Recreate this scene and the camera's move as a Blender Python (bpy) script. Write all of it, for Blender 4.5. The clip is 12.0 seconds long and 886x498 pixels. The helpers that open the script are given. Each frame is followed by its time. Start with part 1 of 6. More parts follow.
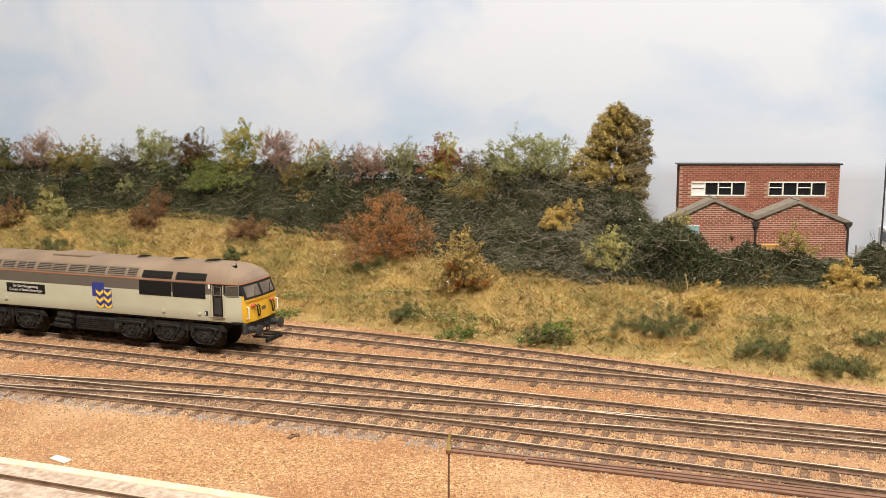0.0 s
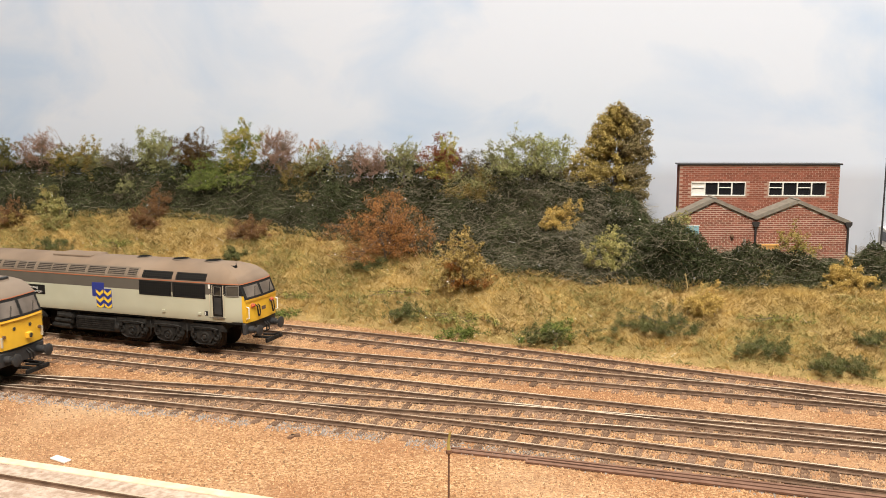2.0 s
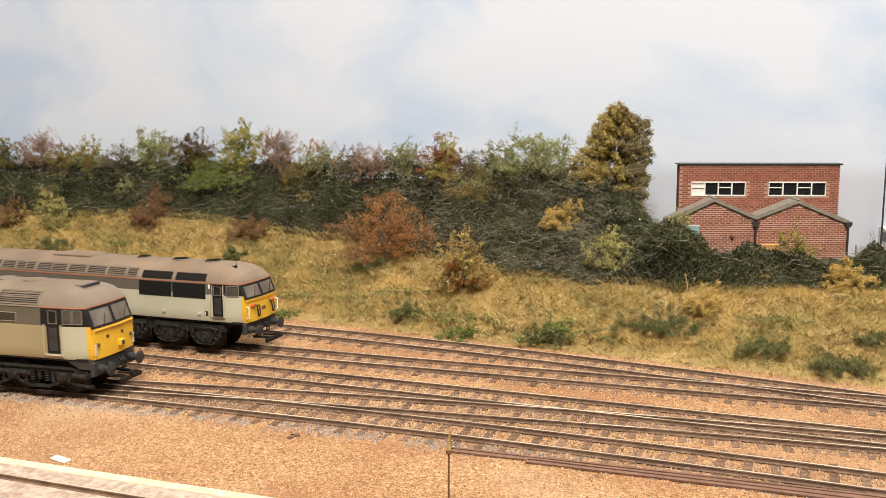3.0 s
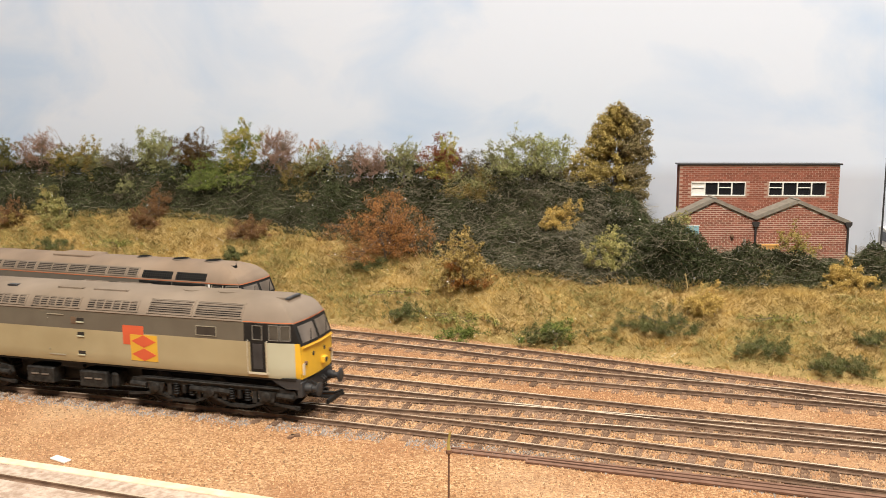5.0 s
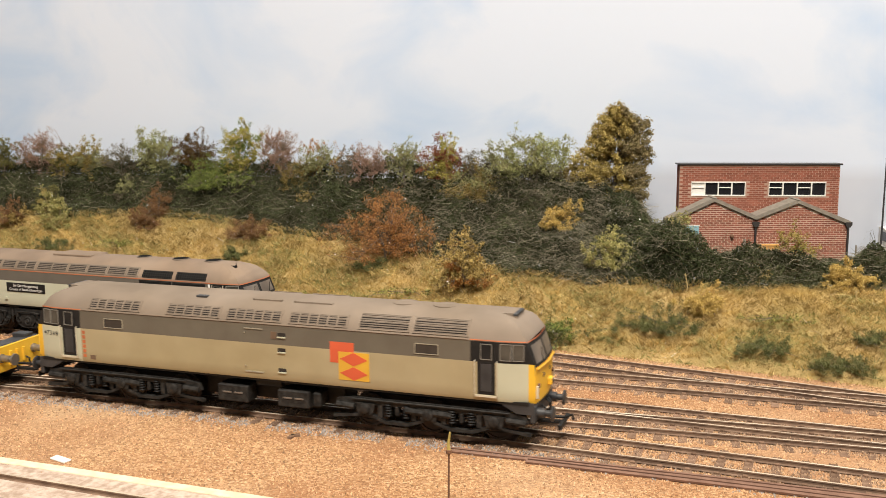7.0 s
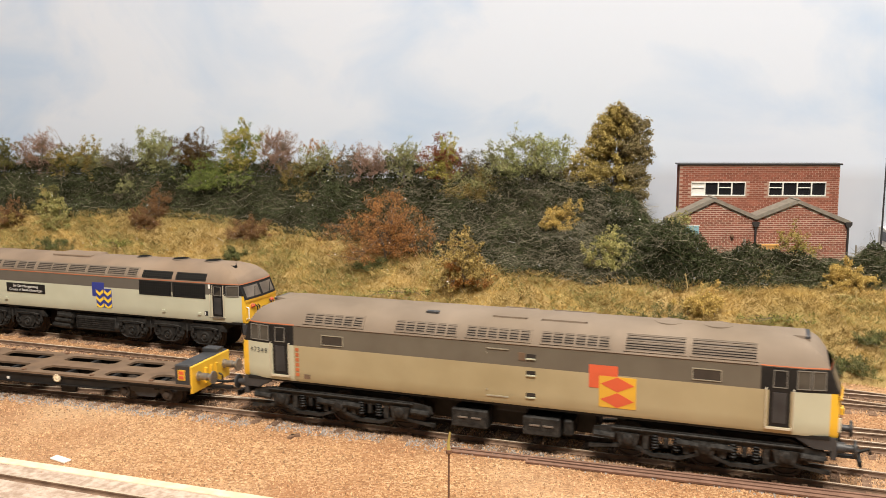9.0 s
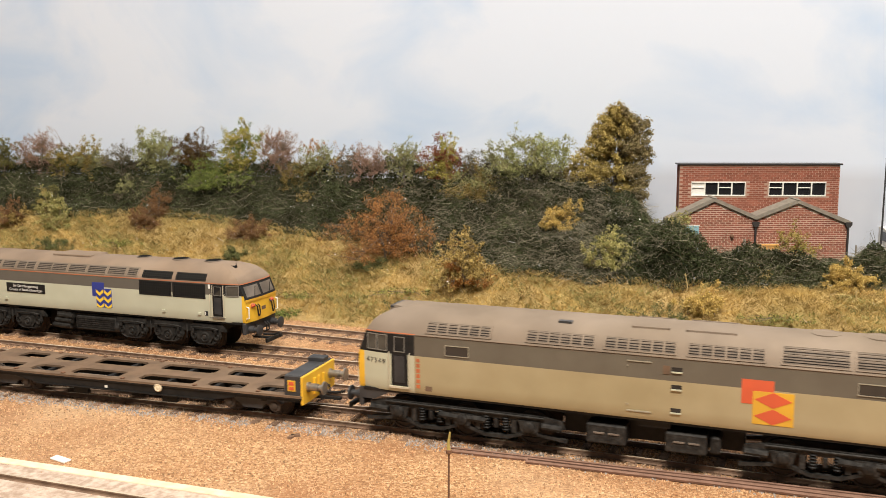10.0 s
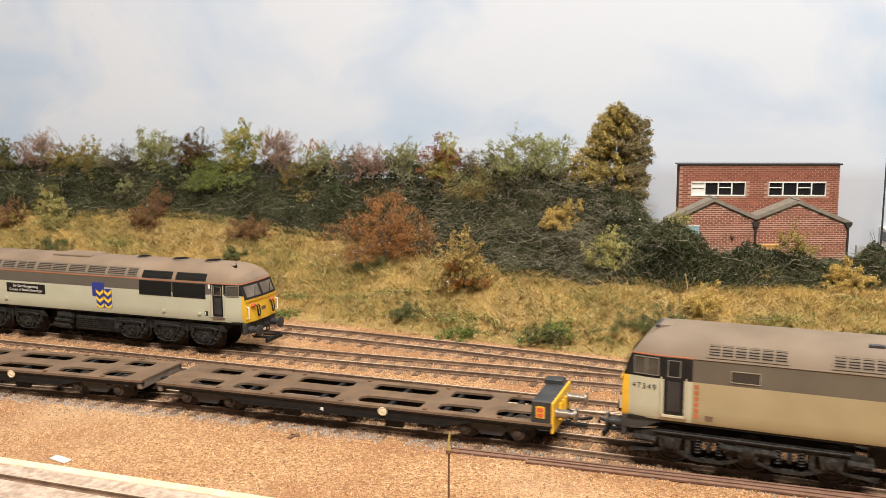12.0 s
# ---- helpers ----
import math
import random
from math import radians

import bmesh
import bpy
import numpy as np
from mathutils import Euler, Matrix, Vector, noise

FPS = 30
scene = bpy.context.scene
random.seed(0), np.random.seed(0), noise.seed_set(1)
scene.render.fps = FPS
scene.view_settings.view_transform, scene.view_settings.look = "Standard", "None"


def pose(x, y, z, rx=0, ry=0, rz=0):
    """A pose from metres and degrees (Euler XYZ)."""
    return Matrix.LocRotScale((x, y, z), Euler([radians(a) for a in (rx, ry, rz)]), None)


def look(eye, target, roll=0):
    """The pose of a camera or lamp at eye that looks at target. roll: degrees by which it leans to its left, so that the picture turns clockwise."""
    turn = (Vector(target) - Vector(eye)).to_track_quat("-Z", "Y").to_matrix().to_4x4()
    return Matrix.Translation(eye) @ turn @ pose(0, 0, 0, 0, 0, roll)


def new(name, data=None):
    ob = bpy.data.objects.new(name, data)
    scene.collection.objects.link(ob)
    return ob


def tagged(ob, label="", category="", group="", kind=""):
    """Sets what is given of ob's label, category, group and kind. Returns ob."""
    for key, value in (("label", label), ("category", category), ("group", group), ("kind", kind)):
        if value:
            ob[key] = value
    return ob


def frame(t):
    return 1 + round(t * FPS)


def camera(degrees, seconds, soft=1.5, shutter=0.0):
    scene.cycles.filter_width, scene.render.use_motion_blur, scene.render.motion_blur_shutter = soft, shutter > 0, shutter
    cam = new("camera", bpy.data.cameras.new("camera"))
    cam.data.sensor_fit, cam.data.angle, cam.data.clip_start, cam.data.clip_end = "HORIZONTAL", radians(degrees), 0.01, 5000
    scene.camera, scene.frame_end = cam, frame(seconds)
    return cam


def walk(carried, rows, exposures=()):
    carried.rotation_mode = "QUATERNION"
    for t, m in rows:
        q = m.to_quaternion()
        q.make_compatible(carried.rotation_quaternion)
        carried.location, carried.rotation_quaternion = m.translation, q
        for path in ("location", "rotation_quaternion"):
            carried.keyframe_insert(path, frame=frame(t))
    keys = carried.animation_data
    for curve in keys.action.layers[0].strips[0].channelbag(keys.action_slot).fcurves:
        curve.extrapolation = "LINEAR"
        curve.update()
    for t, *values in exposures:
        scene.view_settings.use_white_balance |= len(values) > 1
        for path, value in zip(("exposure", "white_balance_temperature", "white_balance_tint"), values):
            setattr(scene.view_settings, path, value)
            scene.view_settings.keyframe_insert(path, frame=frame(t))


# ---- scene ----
# A model railway, 1:76: all shapes below are written in millimetres and built in metres.
MM = 0.001

# ---- camera: held still ----
cam = camera(51.52, 12.0, soft=0.75, shutter=0.5)
EYE = pose(0, 0, 0.12925, 82.037, 0, 0) @ pose(0, 0, 0, 0, 0, -0.142)
walk(cam, [(0.0, EYE), (12.0, EYE)], exposures=[(0.0, 0.0), (12.0, 0.0)])

# ---- light: fluorescent strips under the ceiling of an exhibition room ----
world = bpy.data.worlds.new("room_air")
world.use_nodes = True
world.node_tree.nodes["Background"].inputs["Color"].default_value = (1.0, 0.93, 0.84, 1)
world.node_tree.nodes["Background"].inputs["Strength"].default_value = 0.17
scene.world = world


def strip_light(x, y, z, sx, sy, watts, aim):
    data = bpy.data.lights.new("ceiling_strip", "AREA")
    data.shape, data.size, data.size_y, data.energy = "RECTANGLE", sx, sy, watts
    data.color = (1.0, 0.915, 0.80)
    ob = new("ceiling_strip", data)
    ob.matrix_world = look((x, y, z), aim)
    return ob


strip_light(0.0, -0.45, 1.30, 0.6, 0.25, 36, (0.12, 0.5, 0.03))
strip_light(0.6, 0.15, 1.75, 1.6, 0.3, 27, (0.25, 0.55, 0.0))


# ---- materials ----
def material(name, colour, rough=0.7, metal=0.0, second=None, scale=300.0, amount=0.5, fine=None, bump=0.0, bump_scale=1500.0, spread=0.0,
             third=None, third_scale=60.0, third_amount=0.5, spec=0.5):
    """Base colour mixed with a second one by noise, with a broad third tint, a per-piece spread of brightness and fine relief."""
    m = bpy.data.materials.new(name)
    m.use_nodes = True
    nt = m.node_tree
    n, l = nt.nodes, nt.links
    b = n["Principled BSDF"]
    b.inputs["Roughness"].default_value = rough
    b.inputs["Metallic"].default_value = metal
    b.inputs["Specular IOR Level"].default_value = spec
    co = n.new("ShaderNodeTexCoord")

    def noise_tex(s, detail=4.0, lo=0.35, hi=0.65):
        t = n.new("ShaderNodeTexNoise")
        t.inputs["Scale"].default_value, t.inputs["Detail"].default_value = s, detail
        l.new(co.outputs["Object"], t.inputs["Vector"])
        r = n.new("ShaderNodeMapRange")
        r.inputs["From Min"].default_value, r.inputs["From Max"].default_value = lo, hi
        l.new(t.outputs["Fac"], r.inputs["Value"])
        return r.outputs["Result"]

    def mixed(a, col, fac, k):
        x = n.new("ShaderNodeMix")
        x.data_type = "RGBA"
        mul = n.new("ShaderNodeMath")
        mul.operation = "MULTIPLY"
        mul.inputs[1].default_value = k
        l.new(fac, mul.inputs[0])
        l.new(mul.outputs[0], x.inputs["Factor"])
        if isinstance(a, tuple):
            x.inputs["A"].default_value = (*a, 1)
        else:
            l.new(a, x.inputs["A"])
        x.inputs["B"].default_value = (*col, 1)
        return x.outputs["Result"]

    out = colour
    if second:
        out = mixed(out, second, noise_tex(scale), amount)
    if third:
        out = mixed(out, third, noise_tex(third_scale, 3.0, 0.42, 0.68), third_amount)
    if spread:
        info, geo = n.new("ShaderNodeObjectInfo"), n.new("ShaderNodeNewGeometry")
        add = n.new("ShaderNodeMath")
        add.operation = "ADD"
        l.new(info.outputs["Random"], add.inputs[0])
        l.new(geo.outputs["Random Per Island"], add.inputs[1])
        fr = n.new("ShaderNodeMath")
        fr.operation = "FRACT"
        l.new(add.outputs[0], fr.inputs[0])
        r = n.new("ShaderNodeMapRange")
        r.inputs["To Min"].default_value, r.inputs["To Max"].default_value = 1 - spread, 1 + spread
        l.new(fr.outputs[0], r.inputs["Value"])
        hs = n.new("ShaderNodeHueSaturation")
        l.new(r.outputs["Result"], hs.inputs["Value"])
        if isinstance(out, tuple):
            hs.inputs["Color"].default_value = (*out, 1)
        else:
            l.new(out, hs.inputs["Color"])
        out = hs.outputs["Color"]
    if isinstance(out, tuple):
        b.inputs["Base Color"].default_value = (*out, 1)
    else:
        l.new(out, b.inputs["Base Color"])
    if bump:
        bn = n.new("ShaderNodeBump")
        bn.inputs["Strength"].default_value = bump
        bn.inputs["Distance"].default_value = 0.0006
        l.new(noise_tex(bump_scale, 3.0, 0.2, 0.8), bn.inputs["Height"])
        l.new(bn.outputs["Normal"], b.inputs["Normal"])
    return m


def ballast_material():
    """Granular ballast: cells about a millimetre across, each its own tone, over broad sandy and rusty tints."""
    m = bpy.data.materials.new("ballast")
    m.use_nodes = True
    n, l = m.node_tree.nodes, m.node_tree.links
    b = n["Principled BSDF"]
    b.inputs["Roughness"].default_value, b.inputs["Specular IOR Level"].default_value = 0.95, 0.12
    co = n.new("ShaderNodeTexCoord")
    v = n.new("ShaderNodeTexVoronoi")
    v.inputs["Scale"].default_value = 1250.0
    l.new(co.outputs["Object"], v.inputs["Vector"])
    sep = n.new("ShaderNodeSeparateColor")
    l.new(v.outputs["Color"], sep.inputs["Color"])
    r = n.new("ShaderNodeValToRGB")
    el = r.color_ramp.elements
    el[0].position, el[0].color = 0.0, (0.27, 0.14, 0.07, 1)
    el[1].position, el[1].color = 1.0, (0.74, 0.50, 0.30, 1)
    e = el.new(0.35)
    e.color = (0.44, 0.245, 0.12, 1)
    e = el.new(0.75)
    e.color = (0.56, 0.34, 0.175, 1)
    l.new(sep.outputs["Red"], r.inputs["Fac"])
    out = r.outputs["Color"]
    for sc, col, lo, hi, k in ((9.0, (0.62, 0.44, 0.28), 0.48, 0.68, 0.5), (13.0, (0.33, 0.155, 0.075), 0.42, 0.60, 0.6), (420.0, (0.32, 0.17, 0.085), 0.5, 0.75, 0.35)):
        t = n.new("ShaderNodeTexNoise")
        t.inputs["Scale"].default_value, t.inputs["Detail"].default_value = sc, 4.0
        l.new(co.outputs["Object"], t.inputs["Vector"])
        mr = n.new("ShaderNodeMapRange")
        mr.inputs["From Min"].default_value, mr.inputs["From Max"].default_value, mr.inputs["To Max"].default_value = lo, hi, k
        l.new(t.outputs["Fac"], mr.inputs["Value"])
        x = n.new("ShaderNodeMix")
        x.data_type = "RGBA"
        l.new(mr.outputs["Result"], x.inputs["Factor"])
        l.new(out, x.inputs["A"])
        x.inputs["B"].default_value = (*col, 1)
        out = x.outputs["Result"]
    l.new(out, b.inputs["Base Color"])
    bn = n.new("ShaderNodeBump")
    bn.invert = True
    bn.inputs["Strength"].default_value, bn.inputs["Distance"].default_value = 1.0, 0.0007
    l.new(v.outputs["Distance"], bn.inputs["Height"])
    l.new(bn.outputs["Normal"], b.inputs["Normal"])
    return m


M = {}
M["ballast"] = ballast_material()
M["stone"] = material("ballast_stone", (0.54, 0.335, 0.19), 0.95, spread=0.55, spec=0.15)
M["earth"] = material("bank_earth", (0.52, 0.37, 0.165), 0.95, second=(0.31, 0.22, 0.09), scale=90, amount=0.85, third=(0.26, 0.22, 0.075), third_scale=22, third_amount=0.6, bump=1.0, spec=0.1)
# much darker ground colour wherever the bramble thicket stands
M["thicket_bed"] = material("dark_thicket_bed", (0.045, 0.043, 0.026), 0.95, second=(0.085, 0.075, 0.045), scale=160, amount=0.7, bump=1.0, spec=0.1)
M["sleeper"] = material("sleeper", (0.16, 0.098, 0.068), 0.95, second=(0.28, 0.185, 0.125), scale=420, amount=0.7, spread=0.3, bump=0.5, spec=0.03)
M["rail"] = material("rail_side", (0.15, 0.097, 0.068), 0.8, second=(0.27, 0.18, 0.125), scale=210, amount=0.7, third=(0.09, 0.06, 0.045), third_scale=30, third_amount=0.6, spec=0.08)
# worn head, non-metallic: its glints are painted in as pale cream patches
M["railtop_glint"] = material("rail_head", (0.43, 0.325, 0.225), 0.5, 0.0, second=(0.80, 0.72, 0.58), scale=14, amount=0.6, third=(0.24, 0.165, 0.115), third_scale=34, third_amount=0.8)
M["plaster"] = material("plaster", (0.60, 0.49, 0.41), 0.9, second=(0.33, 0.235, 0.175), scale=330, amount=0.85, spec=0.1, bump=0.5)
M["roof_felt"] = material("roof_felt", (0.20, 0.175, 0.145), 0.9, second=(0.30, 0.27, 0.22), scale=300, amount=0.6)
M["white"] = material("white_frame", (0.80, 0.79, 0.75), 0.6, second=(0.6, 0.58, 0.53), scale=400, amount=0.3)
M["black"] = material("black_metal", (0.008, 0.008, 0.0085), 0.6, second=(0.02, 0.0185, 0.017), scale=300, amount=0.6, spec=0.3)
# the lighter noise puts highlights, besides weathering, into the near-black colour
M["frame_dirt_highlight"] = material("underframe", (0.009, 0.0085, 0.008), 0.65, second=(0.040, 0.037, 0.034), scale=420, amount=0.8, bump=0.35, bump_scale=900, spec=0.3)
M["glass"] = material("dark_glass", (0.015, 0.016, 0.018), 0.12, second=(0.05, 0.05, 0.05), scale=200, amount=0.4)


# ---- helpers ----
def part(name, bm, mat, parent=None, label="", m=None, smooth=False):
    """One mesh object, written in millimetres, under a thing or a part; mat is one material or a list."""
    bm.normal_update()
    bm.transform(Matrix.Scale(MM, 4))
    me = bpy.data.meshes.new(name)
    bm.to_mesh(me)
    bm.free()
    for x in mat if isinstance(mat, (list, tuple)) else [mat]:
        me.materials.append(x)
    if smooth:
        for f in me.polygons:
            f.use_smooth = True
        me.set_sharp_from_angle(angle=radians(35))
    ob = new(name, me)
    ob.parent = parent
    if m is not None:
        ob.matrix_basis = m
    if label:
        ob["label"] = label
    return ob


def at(x, y, z, rx=0, ry=0, rz=0):
    return pose(x * MM, y * MM, z * MM, rx, ry, rz)


def thing(name, m=None):
    ob = new(name)
    ob.empty_display_size = 0.01
    if m is not None:
        ob.matrix_basis = m
    return ob


def box(bm, x0, x1, y0, y1, z0, z1, bev=0.0, mi=0):
    v = [bm.verts.new((x, y, z)) for z in (z0, z1) for y in (y0, y1) for x in (x0, x1)]
    fs = [bm.faces.new([v[i] for i in q]) for q in ((0, 2, 3, 1), (4, 5, 7, 6), (0, 1, 5, 4), (1, 3, 7, 5), (3, 2, 6, 7), (2, 0, 4, 6))]
    for f in fs:
        f.material_index = mi
    if bev:
        es = list({e for f in fs for e in f.edges})
        bmesh.ops.bevel(bm, geom=es, offset=bev, segments=1, affect="EDGES", clamp_overlap=True, material=-1)
    return bm


def B(*a, bev=0.0):
    return box(bmesh.new(), *a, bev=bev)


def tube(bm, pts, r, seg=6, taper=None, cap=True):
    """A round bar through points; taper: the radius at its end."""
    pts = [Vector(p) for p in pts]
    rings = []
    for i, p in enumerate(pts):
        d = (pts[min(i + 1, len(pts) - 1)] - pts[max(i - 1, 0)]).normalized()
        a = d.orthogonal().normalized() if i == 0 else (rings_a - d * rings_a.dot(d)).normalized()
        rings_a = a
        b = d.cross(a)
        k = r if taper is None else r + (taper - r) * i / (len(pts) - 1)
        rings.append([bm.verts.new(p + k * (a * math.cos(u) + b * math.sin(u))) for u in (2 * math.pi * j / seg for j in range(seg))])
    for p, q in zip(rings, rings[1:]):
        for j in range(seg):
            bm.faces.new((p[j], p[(j + 1) % seg], q[(j + 1) % seg], q[j]))
    if cap:
        bm.faces.new(rings[0][::-1])
        bm.faces.new(rings[-1])
    return bm


def prism(bm, outline, y0, y1, mi=0):
    """An outline in x and z, drawn out from y0 to y1."""
    a = [bm.verts.new((x, y0, z)) for x, z in outline]
    b = [bm.verts.new((x, y1, z)) for x, z in outline]
    fs = [bm.faces.new(a), bm.faces.new(b[::-1])]
    for i in range(len(a)):
        j = (i + 1) % len(a)
        fs.append(bm.faces.new((a[j], a[i], b[i], b[j])))
    for f in fs:
        f.material_index = mi
    bmesh.ops.recalc_face_normals(bm, faces=fs)
    return bm


def lathe(bm, c, axis, prof, seg=14):
    """Rings of (along, radius) about an axis through c."""
    ax = Vector(axis).normalized()
    u = ax.orthogonal().normalized()
    w = ax.cross(u)
    rings = []
    for s, r in prof:
        rings.append([bm.verts.new(Vector(c) + ax * s + r * (u * math.cos(t) + w * math.sin(t))) for t in (2 * math.pi * k / seg for k in range(seg))])
    for p, q in zip(rings, rings[1:]):
        for j in range(seg):
            bm.faces.new((p[j], p[(j + 1) % seg], q[(j + 1) % seg], q[j]))
    bm.faces.new(rings[0][::-1])
    bm.faces.new(rings[-1])
    return bm


# ---- the plan: tracks and bank ----
TRACKS = {"a": (522.5, -0.470, -2.6e-4), "b": (477.6, -0.327, 1.0e-5), "c": (431.5, -0.371, -2.9e-5), "d": (406.3, -0.243, -1.47e-4), "f": (266.7, -0.361, 0.0)}
Y0, TURN, BEND = 378.4, radians(-19.833), -0.28686 / 1000.0


def main_line(s):
    """Place and heading on the near running line, s mm along it."""
    a = TURN + BEND * s
    return (math.sin(a) - math.sin(TURN)) / BEND, Y0 - (math.cos(a) - math.cos(TURN)) / BEND, a


def chord(s, half=74.0):
    """The pose of a vehicle whose bogies stand half ahead of and behind s."""
    x1, y1, _ = main_line(s + half)
    x2, y2, _ = main_line(s - half)
    return at((x1 + x2) / 2, (y1 + y2) / 2, 0, 0, 0, math.degrees(math.atan2(y1 - y2, x1 - x2)))


def track_y(k, x):
    a, b, c = TRACKS[k]
    if k == "b" and x < 0:
        c = 1.17e-4
    return a + b * x + c * x * x


def edge_y(x):
    """The foot of the grass bank."""
    return 552 - 0.505 * x if x > -110 else 607.5 - 0.30 * (x + 110)


def backdrop_y(x):
    return 748 - 0.27 * x


def between(table, z):
    """Linear reading of a table of (z, value)."""
    for (z0, a), (z1, b) in zip(table, table[1:]):
        if z <= z1:
            return a + (b - a) * (max(z, z0) - z0) / (z1 - z0)
    return table[-1][1]


def smooth(a, b, x):
    t = min(1, max(0, (x - a) / (b - a)))
    return t * t * (3 - 2 * t)


def crest(x):
    return 85 - 53 * smooth(108, 168, x)


def ground_z(x, y):
    d = y - edge_y(x)
    z = -2.55
    if d > 0:
        rise = 0.5 * min(d, 85) + 0.78 * max(0, d - 85)
        top = crest(x)
        rise = rise if rise < top - 8 else top - 8 * math.exp(-(rise - top + 8) / 8)
        z += rise * smooth(-6, 14, d) + 1.6 * noise.noise((x * 0.03, y * 0.03, 0)) * smooth(0, 30, d) + 0.7 * noise.noise((x * 0.11, y * 0.11, 3)) * smooth(0, 20, d)
    else:
        z += 0.30 * noise.noise((x * 0.05, y * 0.05, 1)) + 0.22 * noise.noise((x * 0.2, y * 0.2, 7))
    return z


# ---- ground and backdrop ----
# how far up the bank the brambles begin
BRAMBLE_FOOT = [(-420, 98), (-325, 96), (-222, 101), (-124, 90), (-34, 78), (43, 64), (78, 62), (141, 61), (180, 78), (208, 92), (254, 104), (330, 110)]


def build_ground():
    """One sheet, its rows following the foot of the bank."""
    bm = bmesh.new()
    xs = [-1050 + 20.5 * i for i in range(20)] + [-640 + 7.0 * i for i in range(167)]
    n1, n2 = 84, 60
    g = []
    for x in xs:
        e = edge_y(x) + 1.5 * noise.noise((x * 0.08, 0, 0))
        col = [bm.verts.new((x, -80 + (e + 80) * (j / n1) ** 0.55, 0)) for j in range(n1 + 1)]
        col += [bm.verts.new((x, e + (1060 - e) * j / n2, 0)) for j in range(1, n2 + 1)]
        for v in col:
            v.co.z = ground_z(v.co.x, v.co.y)
        g.append(col)
    for p, q in zip(g, g[1:]):
        for j in range(n1 + n2):
            f = bm.faces.new((p[j], q[j], q[j + 1], p[j + 1]))
            c = f.calc_center_median()
            d = c.y - edge_y(c.x)
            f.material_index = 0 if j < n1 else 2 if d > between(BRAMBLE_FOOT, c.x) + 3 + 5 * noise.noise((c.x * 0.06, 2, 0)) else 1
    ob = part("ground", bm, [M["ballast"], M["earth"], M["thicket_bed"]], smooth=True)
    tagged(ob, "tan ballasted track bed rising into a grassy earth bank", "ground", kind="structure")


def sky_material():
    m = bpy.data.materials.new("painted_sky")
    m.use_nodes = True
    n, l = m.node_tree.nodes, m.node_tree.links
    b = n["Principled BSDF"]
    b.inputs["Roughness"].default_value = 0.9
    co, t = n.new("ShaderNodeTexCoord"), n.new("ShaderNodeTexNoise")
    mp = n.new("ShaderNodeMapping")
    mp.inputs["Scale"].default_value = (1, 1, 1.6)
    l.new(co.outputs["Object"], mp.inputs["Vector"])
    l.new(mp.outputs["Vector"], t.inputs["Vector"])
    t.inputs["Scale"].default_value, t.inputs["Detail"].default_value = 6.5, 7.0
    t.inputs["Distortion"].default_value = 0.6
    r = n.new("ShaderNodeValToRGB")
    r.color_ramp.elements[0].position, r.color_ramp.elements[0].color = 0.36, (0.455, 0.575, 0.76, 1)
    r.color_ramp.elements[1].position, r.color_ramp.elements[1].color = 0.545, (0.62, 0.685, 0.80, 1)
    l.new(t.outputs["Fac"], r.inputs["Fac"])
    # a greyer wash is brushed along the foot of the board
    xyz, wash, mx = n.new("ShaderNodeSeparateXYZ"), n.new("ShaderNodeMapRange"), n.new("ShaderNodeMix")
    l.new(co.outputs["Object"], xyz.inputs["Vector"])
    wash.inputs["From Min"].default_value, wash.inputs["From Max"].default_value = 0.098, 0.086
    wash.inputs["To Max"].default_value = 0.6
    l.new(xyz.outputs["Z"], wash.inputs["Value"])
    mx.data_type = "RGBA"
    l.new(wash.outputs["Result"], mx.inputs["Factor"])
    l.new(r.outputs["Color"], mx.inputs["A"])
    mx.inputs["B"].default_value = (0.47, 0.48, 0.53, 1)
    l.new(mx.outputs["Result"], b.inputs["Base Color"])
    return m


def build_backdrop():
    bm = bmesh.new()
    pts = [(-1050, backdrop_y(-1050)), (520, backdrop_y(520))]
    (xa, ya), (xb, yb) = pts
    k = []
    for dy in (0, 12):
        k.append([bm.verts.new((x, y + dy, z)) for x, y in pts for z in (-30, 520)])
    a, b = k
    for q in ((a[0], a[2], a[3], a[1]), (b[0], b[1], b[3], b[2]), (a[1], a[3], b[3], b[1]), (a[0], b[0], b[2], a[2]), (a[0], a[1], b[1], b[0]), (a[2], b[2], b[3], a[3])):
        bm.faces.new(q)
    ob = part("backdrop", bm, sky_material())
    tagged(ob, "painted backboard of pale cloudy sky behind the layout", "backdrop", kind="structure")


build_ground()
build_backdrop()


